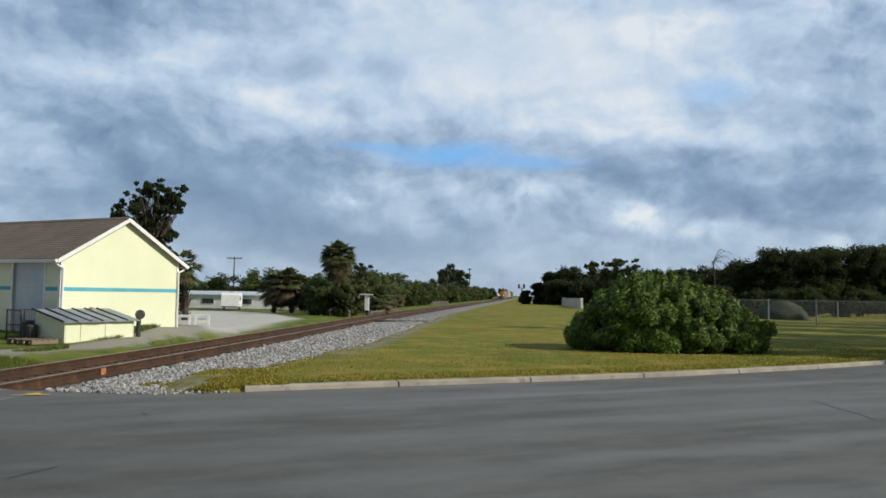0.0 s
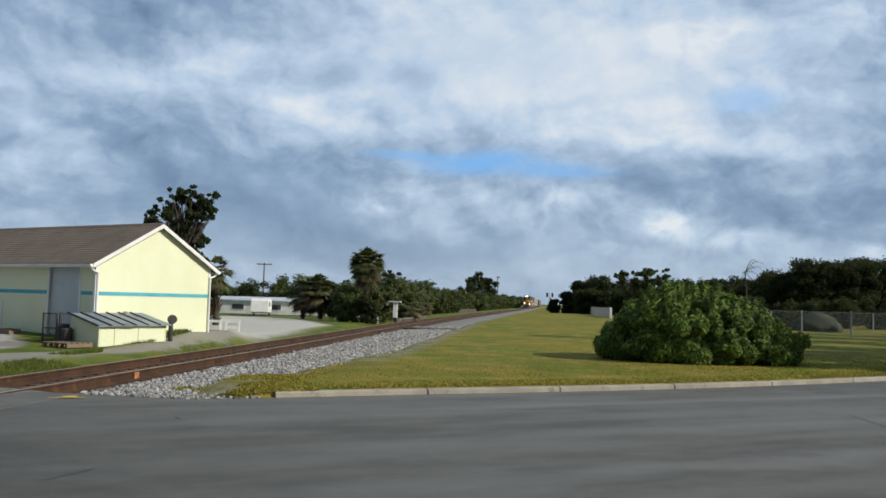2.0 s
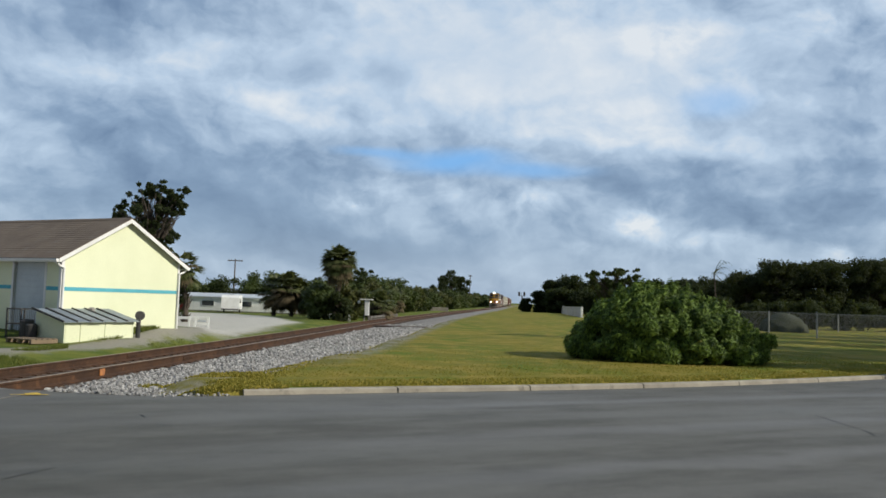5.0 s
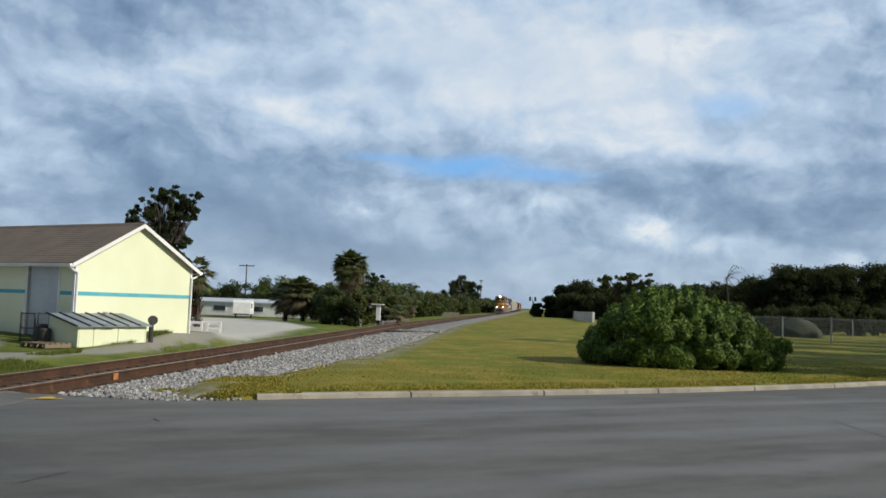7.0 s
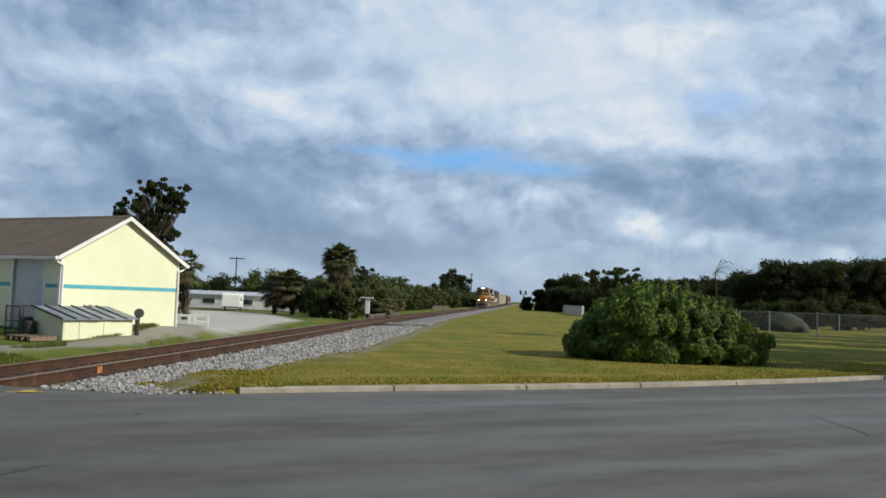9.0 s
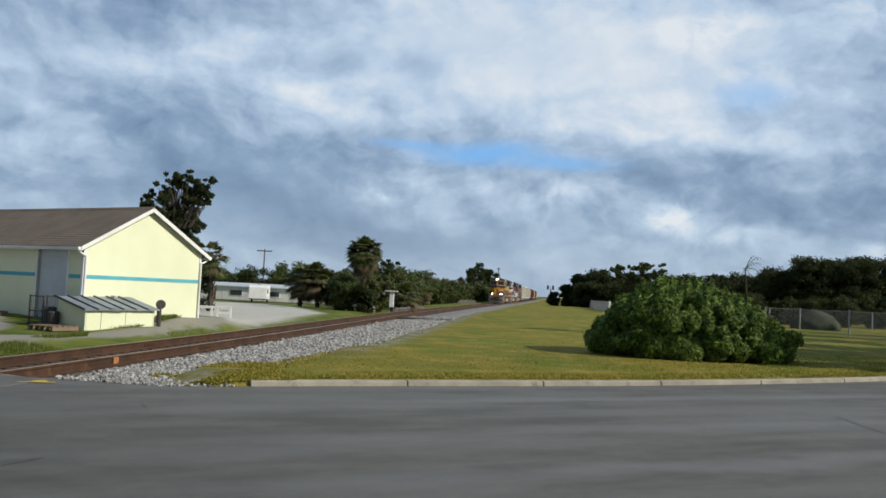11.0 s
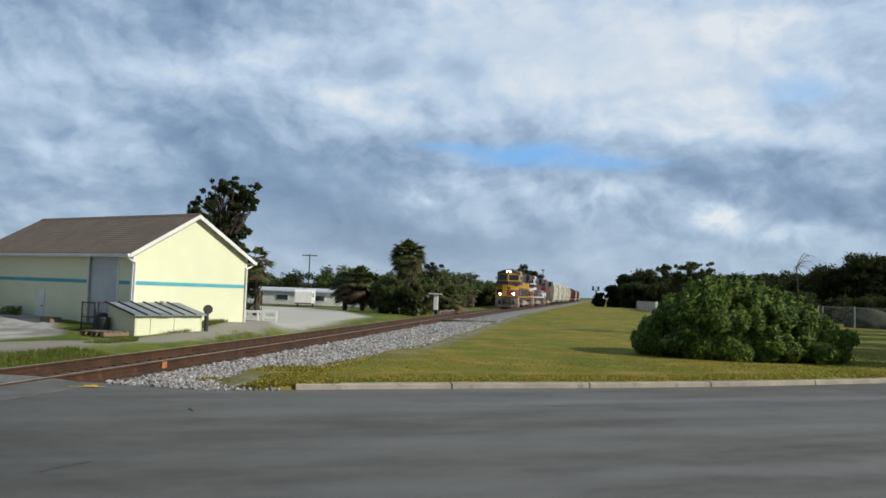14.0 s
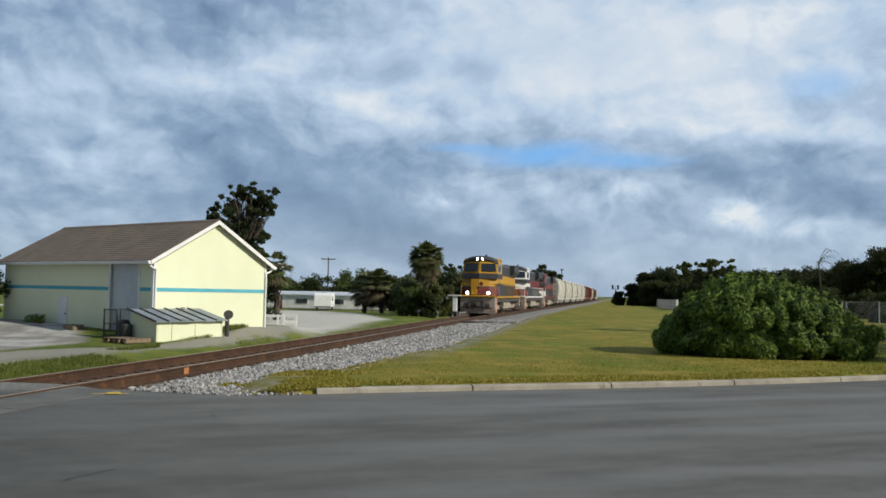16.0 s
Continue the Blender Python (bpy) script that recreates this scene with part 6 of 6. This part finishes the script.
    t = thing("slab_pile", at(-0.4, 138), "pale concrete slabs stacked beside the track", "slabs")
    for k in range(2):
        part("slab", box(B(), (-1.6 + 0.3 * k, -0.6, 0.32 * k - 0.05), (1.4, 0.6, 0.32 * k + 0.25), 0.02), M_CONCRETE, t)


make_mobile_home()
make_caravan()
make_frame_sign()
make_crossing_box()
make_picket_fence()
make_utility_pole(-43.5, 170, 9.4, 1.6, "wooden utility pole with crossarm behind the lot")
make_utility_pole(8.2, 250, 10.2, 0.5, "distant wooden utility pole beside the railway")
make_signal(27.5, 285)
make_chain_fence()
make_board_fence()
make_bent_tree(34.6, 104)
make_small_things()


# ---- loose stones and grass blades ----
def scatter_stones():
    rng = np.random.default_rng(3)
    phi = (1 + 5 ** 0.5) / 2
    base = np.array([(-1, phi, 0), (1, phi, 0), (-1, -phi, 0), (1, -phi, 0), (0, -1, phi), (0, 1, phi), (0, -1, -phi), (0, 1, -phi), (phi, 0, -1), (phi, 0, 1), (-phi, 0, -1), (-phi, 0, 1)]) / 1.9
    tri = np.array([(0, 11, 5), (0, 5, 1), (0, 1, 7), (0, 7, 10), (0, 10, 11), (1, 5, 9), (5, 11, 4), (11, 10, 2), (10, 7, 6), (7, 1, 8), (3, 9, 4), (3, 4, 2), (3, 2, 6), (3, 6, 8), (3, 8, 9), (4, 9, 5), (2, 4, 11), (6, 2, 10), (8, 6, 7), (9, 8, 1)])
    n = 30000
    u = rng.random(n)
    y = 13.3 + 46 * u ** 1.7
    off = 0.98 + rng.random(n) ** 0.8 * 3.3
    pos = np.zeros((n, 3))
    for i in range(n):
        w = shoulder(y[i])
        o = min(off[i], w + rng.normal() * 0.25)
        top = -0.235 + 0.075 * smooth(0.9, 3.2, o)
        pos[i] = (track_x(y[i]) + o, y[i], top + 0.03 * rng.random())
    for i in range(n - 1700, n):                 # strewn over the tip of the lawn and the road's edge
        x = -6.4 + 2.9 * rng.random()
        d = -0.06 + 1.7 * rng.random() ** 1.2
        edge = kerb_y(x) if x > -4.6 else 13.35 - 0.10 * (x + 4.2)
        y[i] = edge + d
        pos[i] = (x, y[i], (-0.02 if d < 0 else -0.13 + 0.05 * smooth(-5.2, -4.2, x)) + 0.04 * rng.random())
    size = (0.026 + 0.034 * rng.random(n)) * (1 + 0.012 * (y - 13))
    size[n - 1700:] *= 0.62
    sc = rng.uniform(0.6, 1.15, (n, 1, 3)) * size[:, None, None]
    jit = base[None] * (1 + 0.22 * rng.normal(size=(n, 12, 1)))
    ang = rng.random(n) * 6.283
    c, s = np.cos(ang)[:, None], np.sin(ang)[:, None]
    p = jit * sc
    q = np.stack([p[..., 0] * c - p[..., 1] * s, p[..., 0] * s + p[..., 1] * c, p[..., 2]], -1) + pos[:, None]
    faces = (np.arange(n)[:, None, None] * 12 + tri[None]).reshape(-1, 3)
    ob = mesh_object("ballast_stones", q.reshape(-1, 3).tolist(), faces.tolist(), M_STONE)
    tagged(ob, "loose grey crushed ballast stones along the track", "stones", kind="stuff")


M_BLADE = leaf_material("grass_blades", (0.175, 0.165, 0.022), (0.36, 0.285, 0.055), 0.7, 0.3, 0.7)
M_WEED = leaf_material("weeds", (0.060, 0.090, 0.014), (0.17, 0.185, 0.040), 0.7, 0.3, 0.7)


def blades(name, pts, height, mat, seed, label, wide=0.012):
    rng = np.random.default_rng(seed)
    n = len(pts)
    pts = np.array(pts)
    a = rng.random(n) * 6.283
    h = height * (0.5 + rng.random(n))
    d = np.stack([np.cos(a), np.sin(a), np.zeros(n)], 1)
    w = wide * (1 + 0.04 * pts[:, 1])[:, None] * d
    lean = np.stack([rng.normal(size=n), rng.normal(size=n), np.zeros(n)], 1) * (h * 0.45)[:, None]
    tip = pts + lean + np.stack([0 * h, 0 * h, h], 1)
    v = np.stack([pts - w, pts + w, tip], 1).reshape(-1, 3)
    ob = mesh_object(name, v.tolist(), (np.arange(n * 3).reshape(-1, 3)).tolist(), mat)
    tagged(ob, label, "grass", kind="stuff")


def scatter_grass():
    rng = random.Random(17)
    pts = []
    while len(pts) < 45000:
        x = rng.uniform(-5, 15)
        y = kerb_y(x) + 0.2 + rng.expovariate(0.28)
        off = x - track_x(y)
        if off < shoulder(y) + 0.35 * rng.random() * rng.random() * 3:
            continue
        if noise.noise(Vector((x * 0.6, y * 0.6, 2))) < -0.35 and rng.random() < 0.7:
            continue
        z = 0.12 if y < kerb_y(x) + 1.3 and x > -3.3 else ground_z(x, y)
        pts.append((x, y, z - 0.02))
    while len(pts) < 54000:                     # ragged tip of the lawn between kerb and stones
        x = rng.uniform(-4.75, -2.6)
        d = rng.uniform(0.05, 2.6)
        if noise.noise(Vector((x * 1.6, d * 1.6, 5))) < -0.25 + 0.5 * smooth(-3.8, -4.7, x):
            continue
        rim = 0.082 - 0.235 * smooth(-3.4, -4.6, x)
        pts.append((x - 0.4 * d, kerb_y(x) + d, rim + 0.02 * min(d, 1.0) + rng.uniform(-0.02, 0.01)))
    blades("lawn_grass", pts, 0.034, M_BLADE, 1, "short dry yellow-green lawn grass blades")
    pts = []
    while len(pts) < 16000:
        y = rng.uniform(14.6, 30)
        d = rng.uniform(1.75, 3.2) if y < 22 else rng.choice((rng.uniform(1.7, 2.5), rng.uniform(3.3, 3.9)))
        x = track_x(y) - d
        if noise.noise(Vector((x * 0.55, y * 0.3, 7))) < -0.15 - 0.25 * (y < 20):
            continue
        pts.append((x, y, ground_z(x, y) - 0.02))
    blades("trackside_weeds", pts, 0.09, M_WEED, 2, "rough green weeds beside the railway", 0.005)


scatter_stones()
scatter_grass()


# ---- what moves ----
SPEED, ARRIVE = 18.0, 67.0                 # the front's place on the line at the end of the clip


def lead_y(t):
    return ARRIVE + SPEED * (16.0 - t)


def motions():
    for ob, back in TRAIN:
        walk(ob, [(t, track_pose(lead_y(t) + back)) for t in np.arange(0, 16.01, 1.0)])
    for w, y, r in WHEELS:                 # wheels roll towards -y
        step = math.degrees(SPEED / FPS / r)
        walk(w, [(k / FPS, pose(0, y, r, step * k % 360)) for k in range(16 * FPS + 1)])


motions()
